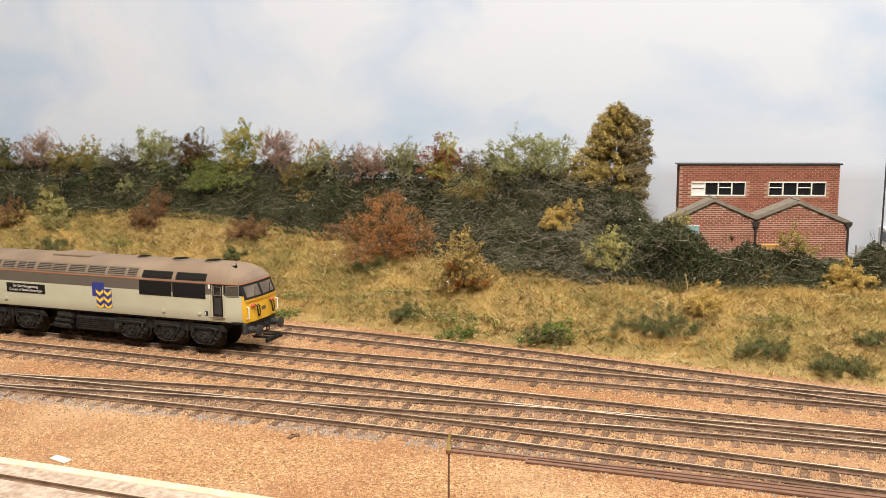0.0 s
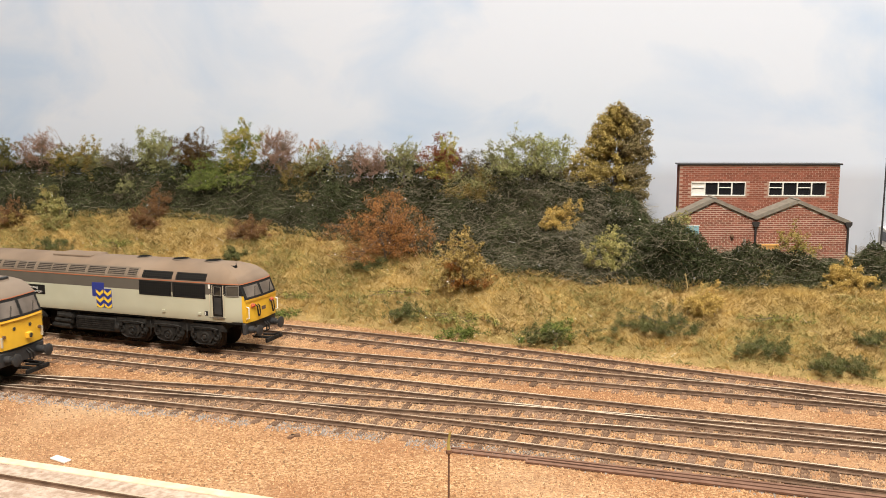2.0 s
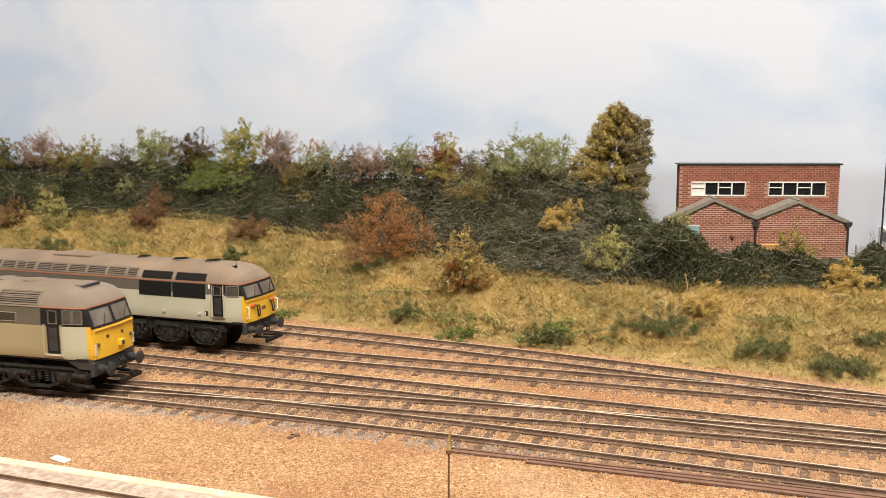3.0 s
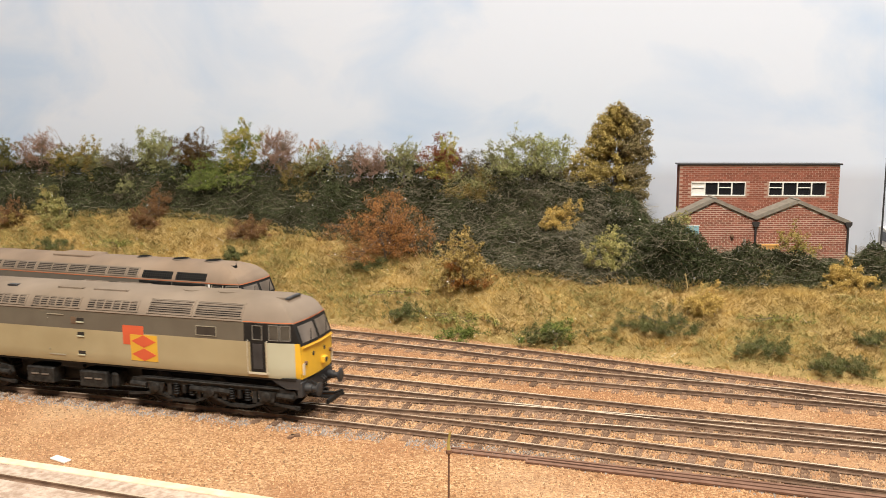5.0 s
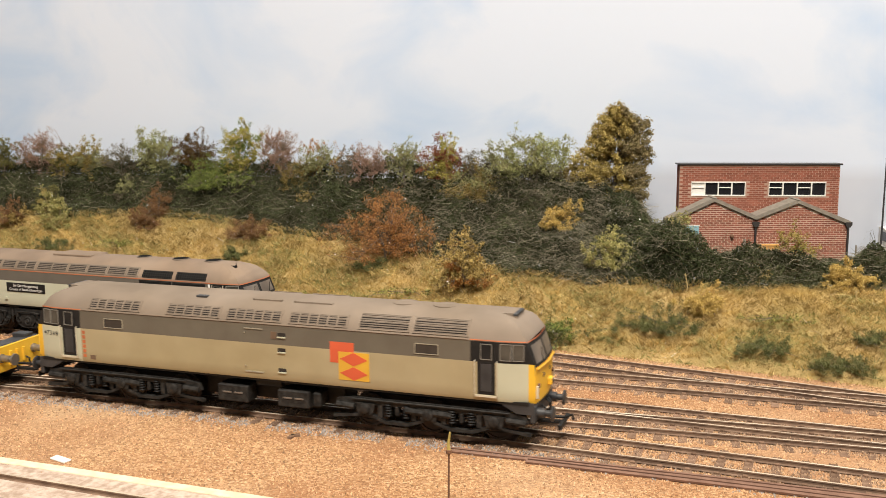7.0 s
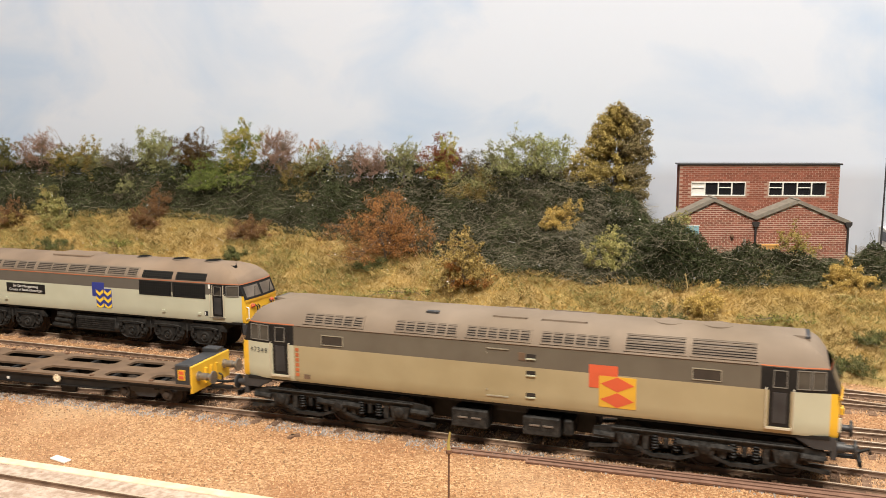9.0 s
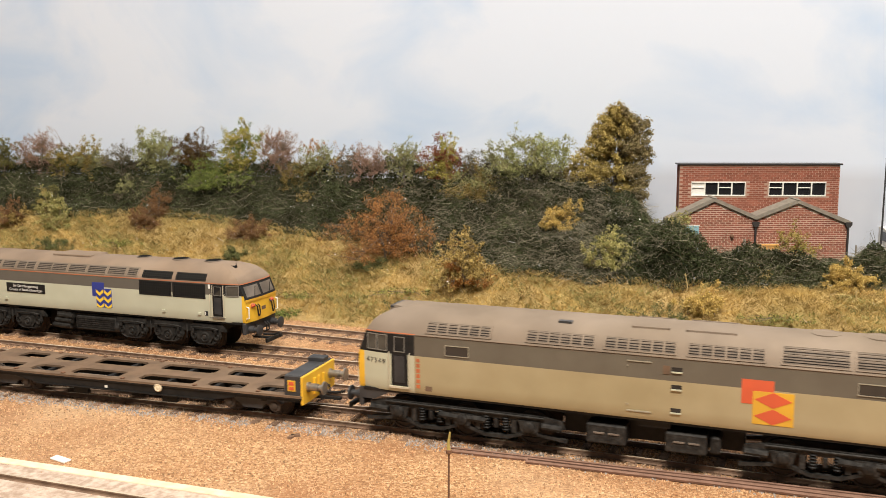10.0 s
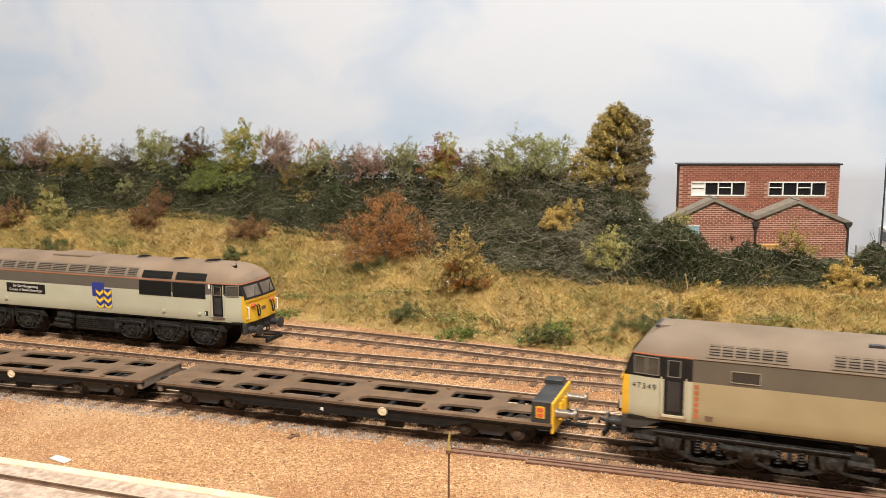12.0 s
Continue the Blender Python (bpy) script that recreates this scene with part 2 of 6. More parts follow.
# ---- tracks ----
def rail_mesh(line, off, x0, x1, base=-1.95):
    """A flat-bottomed rail along a line of (x, y), set off sideways."""
    bm = bmesh.new()
    prof = [(-1.1, base), (1.1, base), (0.35, base + 0.45), (0.35, -0.65), (0.55, -0.5), (0.5, 0.0), (-0.5, 0.0), (-0.55, -0.5), (-0.35, -0.65), (-0.35, base + 0.45)]
    pts = [line(x0 + (x1 - x0) * i / 90) for i in range(91)]
    rings = []
    for i, p in enumerate(pts):
        a, b = pts[max(0, i - 1)], pts[min(90, i + 1)]
        d = Vector((b[0] - a[0], b[1] - a[1])).normalized()
        nrm = Vector((-d.y, d.x))
        rings.append([bm.verts.new((p[0] + nrm.x * (off + u), p[1] + nrm.y * (off + u), z)) for u, z in prof])
    for p, q in zip(rings, rings[1:]):
        for j in range(len(prof)):
            f = bm.faces.new((p[j], q[j], q[(j + 1) % len(prof)], p[(j + 1) % len(prof)]))
            f.material_index = 1 if j == 5 else 0
    bm.faces.new(rings[0])
    bm.faces.new(rings[-1][::-1])
    bmesh.ops.recalc_face_normals(bm, faces=bm.faces)
    return bm


def sleeper_mesh(rails=(-8.7, 8.7), half=17.0):
    bm = bmesh.new()
    box(bm, -1.7, 1.7, -half, half, -4.0, -1.97, bev=0.2)
    for r in rails:
        for s in (-1, 1):
            box(bm, -1.0, 1.0, r + s * 1.35 - 0.75, r + s * 1.35 + 0.75, -2.12, -1.1, bev=0.2)
    return bm


SLEEPER = None


def build_track(line, x0, x1, label, drop=0.0):
    global SLEEPER
    t = thing("railway_track", at(0, 0, drop))
    tagged(t, label, "track", group="layout tracks")
    for off in (-8.7, 8.7):
        part("rail", rail_mesh(line, off, x0, x1), [M["rail"], M["railtop_glint"]], t, "rusty-sided rail, worn head with painted-in glints")
    x = x0 + 4
    rnd = random.Random(int(abs(line(0)[1])))
    while x < x1 - 4:
        a, b = line(x - 1), line(x + 1)
        h = math.degrees(math.atan2(b[1] - a[1], b[0] - a[0]))
        p = line(x)
        m = at(p[0], p[1], rnd.uniform(-0.22, 0.02), rnd.uniform(-0.5, 0.5), 0, h + rnd.uniform(-1.5, 1.5))
        if SLEEPER is None:
            o = part("sleeper", sleeper_mesh(), M["sleeper"], t, m=m)
            SLEEPER = o.data
        else:
            o = new("sleeper", SLEEPER)
            o.parent, o.matrix_basis = t, m
        x += 10.4 * math.cos(radians(h)) + rnd.uniform(-0.35, 0.35)
    return t


def line_of(k):
    return lambda x: (x, track_y(k, x))


def near_line(x):
    s = x / math.cos(TURN)
    for _ in range(6):
        px, py, a = main_line(s)
        s += (x - px) / math.cos(a)
    return px, main_line(s)[1]


build_track(line_of("a"), -420, 300, "siding of brown sleepers and rusty rails along the bank foot", -0.06)
build_track(line_of("b"), -480, 300, "ballasted track of weathered sleepers with the parked locomotive")
build_track(line_of("c"), -400, 300, "brown-railed track set in tan ballast", -0.03)
build_track(line_of("d"), -330, 300, "diverging track of dark sleepers and worn rails", -0.09)
build_track(near_line, -1000, 330, "near running line of brown sleepers and rails with painted-in shine")


# ---- rolling stock: materials ----
M["cream47"] = material("weathered_grey_paint", (0.365, 0.305, 0.18), 0.6, second=(0.29, 0.235, 0.13), scale=70, amount=0.5, third=(0.43, 0.365, 0.235), third_scale=22, third_amount=0.5, spec=0.3)
M["dark47"] = material("weathered_dark_grey", (0.135, 0.118, 0.09), 0.6, second=(0.105, 0.088, 0.068), scale=80, amount=0.6, spec=0.3)
M["cab47"] = material("clean_grey_paint", (0.50, 0.50, 0.38), 0.5, second=(0.42, 0.41, 0.29), scale=60, amount=0.5, spec=0.3)
M["roof47"] = material("dusty_roof", (0.235, 0.185, 0.138), 0.85, second=(0.165, 0.13, 0.10), scale=45, amount=0.75, third=(0.29, 0.24, 0.20), third_scale=15, third_amount=0.6, spec=0.2)
M["light56"] = material("pale_grey_paint", (0.56, 0.565, 0.44), 0.5, second=(0.48, 0.475, 0.35), scale=60, amount=0.5, third=(0.42, 0.38, 0.28), third_scale=24, third_amount=0.35, spec=0.3)
M["dark56"] = material("mid_grey_paint", (0.135, 0.12, 0.10), 0.6, second=(0.105, 0.09, 0.075), scale=80, amount=0.5, spec=0.3)
M["roof56"] = material("brown_dusty_roof", (0.25, 0.18, 0.125), 0.85, second=(0.17, 0.125, 0.095), scale=50, amount=0.7, third=(0.31, 0.25, 0.20), third_scale=18, third_amount=0.5, spec=0.2)
M["yellow"] = material("warning_yellow", (0.80, 0.48, 0.035), 0.5, second=(0.62, 0.34, 0.03), scale=120, amount=0.5)
M["orange"] = material("orange_lining", (0.50, 0.14, 0.05), 0.6, second=(0.34, 0.11, 0.05), scale=120, amount=0.6)
M["red"] = material("red_square", (0.62, 0.105, 0.04), 0.6, second=(0.50, 0.09, 0.04), scale=90, amount=0.5)
M["logo_yellow"] = material("yellow_square", (0.68, 0.39, 0.035), 0.6, second=(0.56, 0.31, 0.04), scale=90, amount=0.5)
M["blue"] = material("blue_square", (0.03, 0.045, 0.26), 0.5)
M["grille"] = material("grille_slats", (0.20, 0.165, 0.135), 0.9, second=(0.13, 0.105, 0.09), scale=200, amount=0.6, spec=0.1)
# dark colour for the shade between slats and inside footsteps
M["recess_shade"] = material("grille_shadow", (0.045, 0.039, 0.035), 0.95, second=(0.026, 0.022, 0.02), scale=150, amount=0.6, spec=0.05)
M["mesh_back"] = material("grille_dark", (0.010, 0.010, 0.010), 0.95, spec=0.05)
M["slat"] = material("louvre_slat", (0.175, 0.142, 0.115), 0.9, second=(0.12, 0.10, 0.08), scale=200, amount=0.6, spec=0.1)
M["rail_white"] = material("cream_handrail", (0.60, 0.55, 0.43), 0.6, second=(0.42, 0.36, 0.26), scale=200, amount=0.5)
M["window_trim"] = material("dull_window_trim", (0.33, 0.30, 0.225), 0.55, second=(0.22, 0.19, 0.14), scale=200, amount=0.5)
M["frame_grey"] = material("grey_window_frame", (0.20, 0.19, 0.165), 0.5, second=(0.12, 0.11, 0.10), scale=200, amount=0.5)
# the lighter, patchy grey puts reflections into the glass colour
M["cab_glass"] = material("cab_glass_reflecting", (0.075, 0.072, 0.062), 0.18, second=(0.025, 0.025, 0.023), scale=90, amount=0.8)
M["chevron"] = material("chevron_yellow", (0.86, 0.60, 0.05), 0.55)
M["mesh"] = material("grille_mesh", (0.022, 0.021, 0.020), 0.8, spec=0.15)
M["rust"] = material("rusty_steel", (0.17, 0.085, 0.045), 0.85, second=(0.09, 0.05, 0.03), scale=300, amount=0.6)
M["wheel"] = material("grimy_wheel", (0.035, 0.027, 0.022), 0.7, second=(0.08, 0.055, 0.04), scale=300, amount=0.5)
M["steel"] = material("worn_steel", (0.36, 0.33, 0.29), 0.35, 0.7, second=(0.16, 0.13, 0.10), scale=400, amount=0.5)
M["deck"] = material("dusty_deck", (0.165, 0.108, 0.070), 0.9, second=(0.085, 0.058, 0.04), scale=120, amount=0.7, third=(0.23, 0.16, 0.11), third_scale=40, third_amount=0.4, spec=0.2)
M["window"] = material("dusty_window", (0.028, 0.027, 0.026), 0.18, second=(0.06, 0.054, 0.048), scale=120, amount=0.5)
# pale tone carries both dust and the reflections seen in the windscreens
M["screen"] = material("windscreen_dust_reflection", (0.185, 0.157, 0.133), 0.28, second=(0.085, 0.072, 0.062), scale=110, amount=0.8)
M["kerb"] = material("cream_kerb", (0.78, 0.68, 0.50), 0.85, second=(0.55, 0.43, 0.29), scale=150, amount=0.7, spec=0.1)
M["charcoal"] = material("charcoal_paint", (0.024, 0.025, 0.028), 0.5, second=(0.062, 0.062, 0.064), scale=150, amount=0.5)


class Shell:
    """The skin of a locomotive: half widths and end places by height."""

    def __init__(self, widths, ends, back, pinch=0.05):
        self.widths, self.ends, self.back, self.pinch = widths, ends, back, pinch

    def half(self, z):
        return between(self.widths, z)

    def end(self, z):
        return between(self.ends, z)

    def point(self, x, z, side, out=0.0):
        """A point on the skin, pushed out along its normal."""
        e = self.end(z)
        y = self.half(z)
        dz = 0.2
        slope = (self.half(z + dz) - self.half(z - dz)) / (2 * dz)
        n = Vector((0, 1, -slope)).normalized()
        taper = 1.0 - self.pinch * smooth(self.end(20) - 14, self.end(20), abs(x))
        return Vector((max(-e + self.back, min(e, x)), side * (y * taper + n.y * out), z + n.z * out))

    def sides(self, zs, xs, paint):
        bm = bmesh.new()
        for side in (-1, 1):
            g = [[bm.verts.new(self.point(x, z, side)) for z in zs] for x in xs]
            for i in range(len(xs) - 1):
                for j in range(len(zs) - 1):
                    q = (g[i][j], g[i + 1][j], g[i + 1][j + 1], g[i][j + 1])
                    f = bm.faces.new(q if side < 0 else q[::-1])
                    f.material_index = paint((xs[i] + xs[i + 1]) / 2, (zs[j] + zs[j + 1]) / 2)
        return bm

    def roof(self, zs, xs):
        """Both flanks up to the ridge, and both rounded ends."""
        bm = bmesh.new()
        rings = []
        ys = [(z, s) for s in (-1,) for z in zs] + [(z, 1) for z in zs[::-1][1:]]
        for x in xs:
            rings.append([bm.verts.new(self.point(x, z, s)) for z, s in ys])
        for p, q in zip(rings, rings[1:]):
            for j in range(len(ys) - 1):
                bm.faces.new((p[j], q[j], q[j + 1], p[j + 1]))
        for r in (rings[0], rings[-1]):
            n = len(r)
            for j in range(n // 2):
                quad = [r[j], r[j + 1], r[n - 2 - j], r[n - 1 - j]]
                quad = [v for i, v in enumerate(quad) if v not in quad[:i]]
                if len(quad) > 2:
                    bm.faces.new(quad)
        bmesh.ops.remove_doubles(bm, verts=bm.verts, dist=0.02)
        bmesh.ops.recalc_face_normals(bm, faces=bm.faces)
        return bm

    def front(self, zs, sign, bulge=1.3, y0=-1.0, y1=1.0, out=0.0, n=8):
        """The end wall between two heights, slightly bowed."""
        bm = bmesh.new()
        g = []
        for z in zs:
            a = self.point(sign * 999, z, 1)
            row = []
            for k in range(n + 1):
                u = y0 + (y1 - y0) * k / n
                row.append(bm.verts.new((a.x + sign * (bulge * (1 - u * u) + out), a.y * u, z)))
            g.append(row)
        for i in range(len(zs) - 1):
            for k in range(n):
                bm.faces.new((g[i][k], g[i][k + 1], g[i + 1][k + 1], g[i + 1][k]))
        bmesh.ops.recalc_face_normals(bm, faces=bm.faces)
        for f in bm.faces:
            if f.normal.x * sign < 0:
                f.normal_flip()
        return bm

    def patch(self, x0, x1, z0, z1, side, thick=0.3, base=-0.3, bm=None, nz=3):
        """A raised plate lying on the skin."""
        bm = bm or bmesh.new()
        nx = max(1, int((x1 - x0) / 3.5)) if max(abs(x0), abs(x1)) > 100 else 1
        xs = [x0 + (x1 - x0) * i / nx for i in range(nx + 1)]
        lo, hi = [], []
        for z in (z0 + (z1 - z0) * k / nz for k in range(nz + 1)):
            lo.append([bm.verts.new(self.point(x, z, side, base)) for x in xs])
            hi.append([bm.verts.new(self.point(x, z, side, thick)) for x in xs])
        fs = []
        for k in range(nz):
            for i in range(nx):
                fs.append(bm.faces.new((hi[k][i], hi[k][i + 1], hi[k + 1][i + 1], hi[k + 1][i])))
            for c in (0, nx):
                fs.append(bm.faces.new((lo[k][c], hi[k][c], hi[k + 1][c], lo[k + 1][c])))
        for r in (0, nz):
            for i in range(nx):
                fs.append(bm.faces.new((lo[r][i], lo[r][i + 1], hi[r][i + 1], hi[r][i])))
        bmesh.ops.recalc_face_normals(bm, faces=fs)
        if sum(f.normal.y * side for f in fs[:nx]) < 0:
            bmesh.ops.reverse_faces(bm, faces=fs)
        return bm

    def diamond(self, x, z, w, h, side, out):
        bm = bmesh.new()
        v = [bm.verts.new(self.point(a, b, side, o)) for o in (out, out - 0.3) for a, b in ((x - w, z), (x, z - h), (x + w, z), (x, z + h))]
        bm.faces.new(v[:4])
        for i in range(4):
            bm.faces.new((v[i], v[(i + 1) % 4], v[4 + (i + 1) % 4], v[4 + i]))
        bmesh.ops.recalc_face_normals(bm, faces=bm.faces)
        return bm

    def louvre(self, x0, x1, z0, z1, side, rows, cols, parent):
        """A grille: shade-coloured backing with level slats and upright dividers."""
        g = part("grille", self.patch(x0, x1, z0, z1, side, 0.08), M["recess_shade"], parent, "dusty slatted roof grille")
        bm = bmesh.new()
        for k in range(rows):
            z = z0 + (z1 - z0) * (k + 0.5) / rows
            h = (z1 - z0) / rows * 0.27
            self.patch(x0 + 0.3, x1 - 0.3, z - h, z + h, side, 0.28, 0.0, bm, 1)
        part("slats", bm, M["slat"], g)
        bm = bmesh.new()
        for k in range(cols + 1):
            x = x0 + (x1 - x0) * k / cols
            self.patch(x - 0.36, x + 0.36, z0 - 0.2, z1 + 0.2, side, 0.4, 0.0, bm, 3)
        for z in (z0, z1):
            self.patch(x0 - 0.28, x1 + 0.28, z - 0.2, z + 0.2, side, 0.36, 0.0, bm, 1)
        part("grille_frame", bm, M["roof47"], g)
        return g

    def window(self, name, x0, x1, z0, z1, side, parent, frame_mat, w=0.5):
        g = part(name, self.patch(x0, x1, z0, z1, side, 0.1), M["cab_glass" if name != "side_window" else "window"], parent)
        bm = bmesh.new()
        for a, b, c, d in ((x0 - w, x1 + w, z0 - w, z0), (x0 - w, x1 + w, z1, z1 + w), (x0 - w, x0, z0, z1), (x1, x1 + w, z0, z1)):
            self.patch(a, b, c, d, side, 0.35, -0.2, bm, 1)
        part("window_frame", bm, frame_mat, g)
        return g


def words(text, size, mat, parent, m, name="lettering"):
    c = bpy.data.curves.new(name, "FONT")
    c.body, c.size, c.extrude = text, size * MM, 0.00004
    c.align_x, c.align_y = "CENTER", "CENTER"
    c.materials.append(mat)
    ob = new(name, c)
    ob.parent, ob.matrix_basis = parent, m
    return ob


def wheelset(parent, x, r, spinners):
    bm = bmesh.new()
    for s in (-1, 1):
        lathe(bm, (0, s * 7.2, 0), (0, s, 0), [(0, r + 0.8), (0.5, r + 0.7), (0.6, r), (2.6, r - 0.1), (2.7, r - 0.9), (2.2, r - 1.2), (2.2, 2.0), (3.0, 1.4)], 20)
        for k in range(4):
            a = k * math.pi / 2
            box(bm, *(sorted((math.cos(a) * 3.6 - 0.7, math.cos(a) * 3.6 + 0.7))), *sorted((s * 9.3, s * 9.9)), math.sin(a) * 3.6 - 0.7, math.sin(a) * 3.6 + 0.7)
    tube(bm, [(0, -8, 0), (0, 8, 0)], 1.2, 8)
    w = part("wheelset", bm, M["wheel"], parent, "dark rusty steel wheels on an axle", at(x, 0, r), smooth=True)
    spinners.append((w, x, r))
    return w


def bogie(loco, x, axles, style, spinners, r=7.4):
    """A three-axle bogie: side frames, axle boxes, springs and brake gear round its wheels."""
    b = part("bogie", B(-30, 30, -9, 9, 10, 15, bev=0.5), M["black"], loco, "grimy black three-axle bogie", at(x, 0, 0))
    for s in (-1, 1):
        y = 14.2 * s
        lo, hi = min(y, y + 1.6 * s), max(y, y + 1.6 * s)
        bm = bmesh.new()
        if style == "beam":
            prism(bm, [(-42, 10), (-41, 13), (-33, 14.2), (33, 14.2), (41, 13), (42, 10), (38, 9.2), (32, 11.6), (-32, 11.6), (-38, 9.2)], lo, hi)
            for d in (-1, 1):
                c = d * 14
                prism(bm, [(c - 13, 7.8), (c - 5, 5.0), (c + 5, 5.0), (c + 13, 7.8), (c + 13, 6.6), (c + 5, 3.7), (c - 5, 3.7), (c - 13, 6.6)], lo - 0.3, hi + 0.3)
                prism(bm, [(d * 43, 4.6), (d * 43, 6.0), (d * 29, 7.4), (d * 29, 6.3)], lo, hi)
                tube(bm, [(d * 40, hi + 0.4, 6.0), (d * 30, hi + 0.6, 4.6), (d * 18, hi + 0.6, 4.4)], 0.35, 5)
                for e in (-4, 0, 4):
                    box(bm, c + e - 0.8, c + e + 0.8, lo - 0.2, hi + 0.2, 7.6, 11.4, bev=0.2)
                box(bm, c - 8.5, c - 6.5, lo, hi, 6.2, 12)
                box(bm, c + 6.5, c + 8.5, lo, hi, 6.2, 12)
        else:
            prism(bm, [(-38, 12), (-36, 16), (36, 16), (38, 12), (30, 12.6), (-30, 12.6)], lo, hi)
            for d in (-13, 13):
                box(bm, d - 3.5, d + 3.5, lo, hi + 0.4, 11, 17, bev=0.3)
        f = part("side_frame", bm, M["frame_dirt_highlight"], b)
        for d in ((-18, -10, 10, 18) if style == "beam" else [a + k for a in axles for k in (-7.2, 7.2)]):
            bm = bmesh.new()
            for k in range(5):
                lathe(bm, (d, y + 1.0 * s, 7.0 + k * 1.15), (0, 0, 1), [(0, 1.2), (0.35, 1.6), (0.7, 1.2)], 8)
            part("coil_spring", bm, M["black"], b, smooth=True)
        if style == "beam":
            for d in (-37, 37, -6, 6):
                part("brake_cylinder", tube(bmesh.new(), [(d - 4, y + 2.0 * s, 10.6), (d + 4, y + 2.0 * s, 10.2)], 1.3, 8), M["frame_dirt_highlight"], b, smooth=True)
            part("brake_rod", tube(bmesh.new(), [(-34, y + 2.2 * s, 13.6), (34, y + 2.2 * s, 13.6)], 0.45, 6), M["frame_dirt_highlight"], b)
        for a in axles:
            bm = bmesh.new()
            yo = y + 1.0 * s
            if style == "beam":
                prism(bm, [(a - 4.5, 12), (a - 3.2, 7.2), (a + 3.2, 7.2), (a + 4.5, 12)], min(yo, yo + 1.4 * s), max(yo, yo + 1.4 * s))
                lathe(bm, (a, yo + 1.2 * s, 9.8), (0, s, 0), [(0, 2.3), (1.0, 2.2), (1.3, 1.5), (1.5, 0.4)], 12)
            else:
                y1, y2, y3 = yo + 0.9 * s, yo + 1.8 * s, yo + 2.6 * s
                prism(bm, [(a - 9.6, 12.8), (a - 10.2, 9.0), (a - 8.0, 5.6), (a - 4.5, 4.2), (a + 4.5, 4.2), (a + 8.0, 5.6), (a + 10.2, 9.0), (a + 9.6, 12.8), (a + 6.5, 13.6), (a + 5.0, 12.0), (a - 5.0, 12.0), (a - 6.5, 13.6)], *sorted((yo, y1)))
                prism(bm, [(a - 4.6, 12.8), (a - 5.4, 8.6), (a - 3.2, 5.4), (a + 3.2, 5.4), (a + 5.4, 8.6), (a + 4.6, 12.8)], *sorted((y1, y2)))
                lathe(bm, (a, y2, 8.6), (0, s, 0), [(0, 3.0), (0.5, 2.9), (0.6, 2.2), (0.2, 2.0), (0.2, 1.3), (0.8, 1.0)], 14)
                for d in (-7.4, 7.4):
                    lathe(bm, (a + d, y1, 8.8), (0, s, 0), [(0, 1.9), (0.9, 1.8), (1.0, 1.1), (0.5, 0.9)], 12)
                    box(bm, a + d - 0.7, a + d + 0.7, *sorted((y1, y3)), 10.8, 13.4, bev=0.2)
                    tube(bm, [(a + d, y2, 6.4), (a + d * 0.6, y2, 4.8), (a, y2, 4.6)], 0.35, 5)
                tube(bm, [(a - 9, y2, 13.4), (a - 4, y3, 14.3), (a + 4, y3, 14.3), (a + 9, y2, 13.4)], 0.5, 6)
                tube(bm, [(a - 12.4, y1, 15.2), (a - 11.6, y2, 11.0), (a - 12.6, y1, 7.0)], 0.45, 5)
            part("axle_box", bm, M["frame_dirt_highlight"], b)
    for a in axles:
        wheelset(b, a, r, spinners)
    return b


def buffers_and_hook(loco, x, sign, beam_z=(10.5, 17.5)):
    part("buffer_beam", B(*sorted((x - 1.5 * sign, x + 0.6 * sign)), -16.5, 16.5, *beam_z, bev=0.4), M["charcoal"], loco)
    for s in (-1, 1):
        bm = lathe(bmesh.new(), (x, s * 11.6, 13.9), (sign, 0, 0), [(0, 2.1), (3.6, 1.9), (3.7, 1.3), (6.2, 1.3), (6.3, 3.1), (7.0, 3.2), (7.3, 2.6)], 16)
        part("buffer", bm, M["charcoal"], loco, "black round-headed buffer", smooth=True)
    bm = bmesh.new()
    box(bm, *sorted((x - 4 * sign, x + 9.5 * sign)), -1.2, 1.2, 6.6, 7.6)
    box(bm, *sorted((x + 8.2 * sign, x + 9.6 * sign)), -8.5, 8.5, 6.2, 8.4, bev=0.2)
    tube(bm, [(x + 2 * sign, 0, 9), (x + 9 * sign, 0, 9.2), (x + 12.5 * sign, 0, 10.6), (x + 12.8 * sign, 0, 8.6)], 0.7, 6)
    part("coupling", bm, M["black"], loco, "black tension coupling with hook")
    for y in (-5.5, 5.5, 3.2):
        part("brake_hose", tube(bmesh.new(), [(x + 0.5 * sign, y, 15.5), (x + 2.4 * sign, y, 14), (x + 2.2 * sign, y * 1.1, 10.4), (x + 0.6 * sign, y * 1.15, 9.4)], 0.45, 6), M["black"], loco, smooth=True)


def handrail(shell, loco, x, z0, z1, side):
    a, b, c, d = (shell.point(x, z, side, o) for z, o in ((z0, 0.0), (z0 + 0.3, 1.0), (z1 - 0.3, 1.0), (z1, 0.0)))
    part("handrail", tube(bmesh.new(), [a, b, c, d], 0.19, 6), M["rail_white"], loco, "cream handrail")


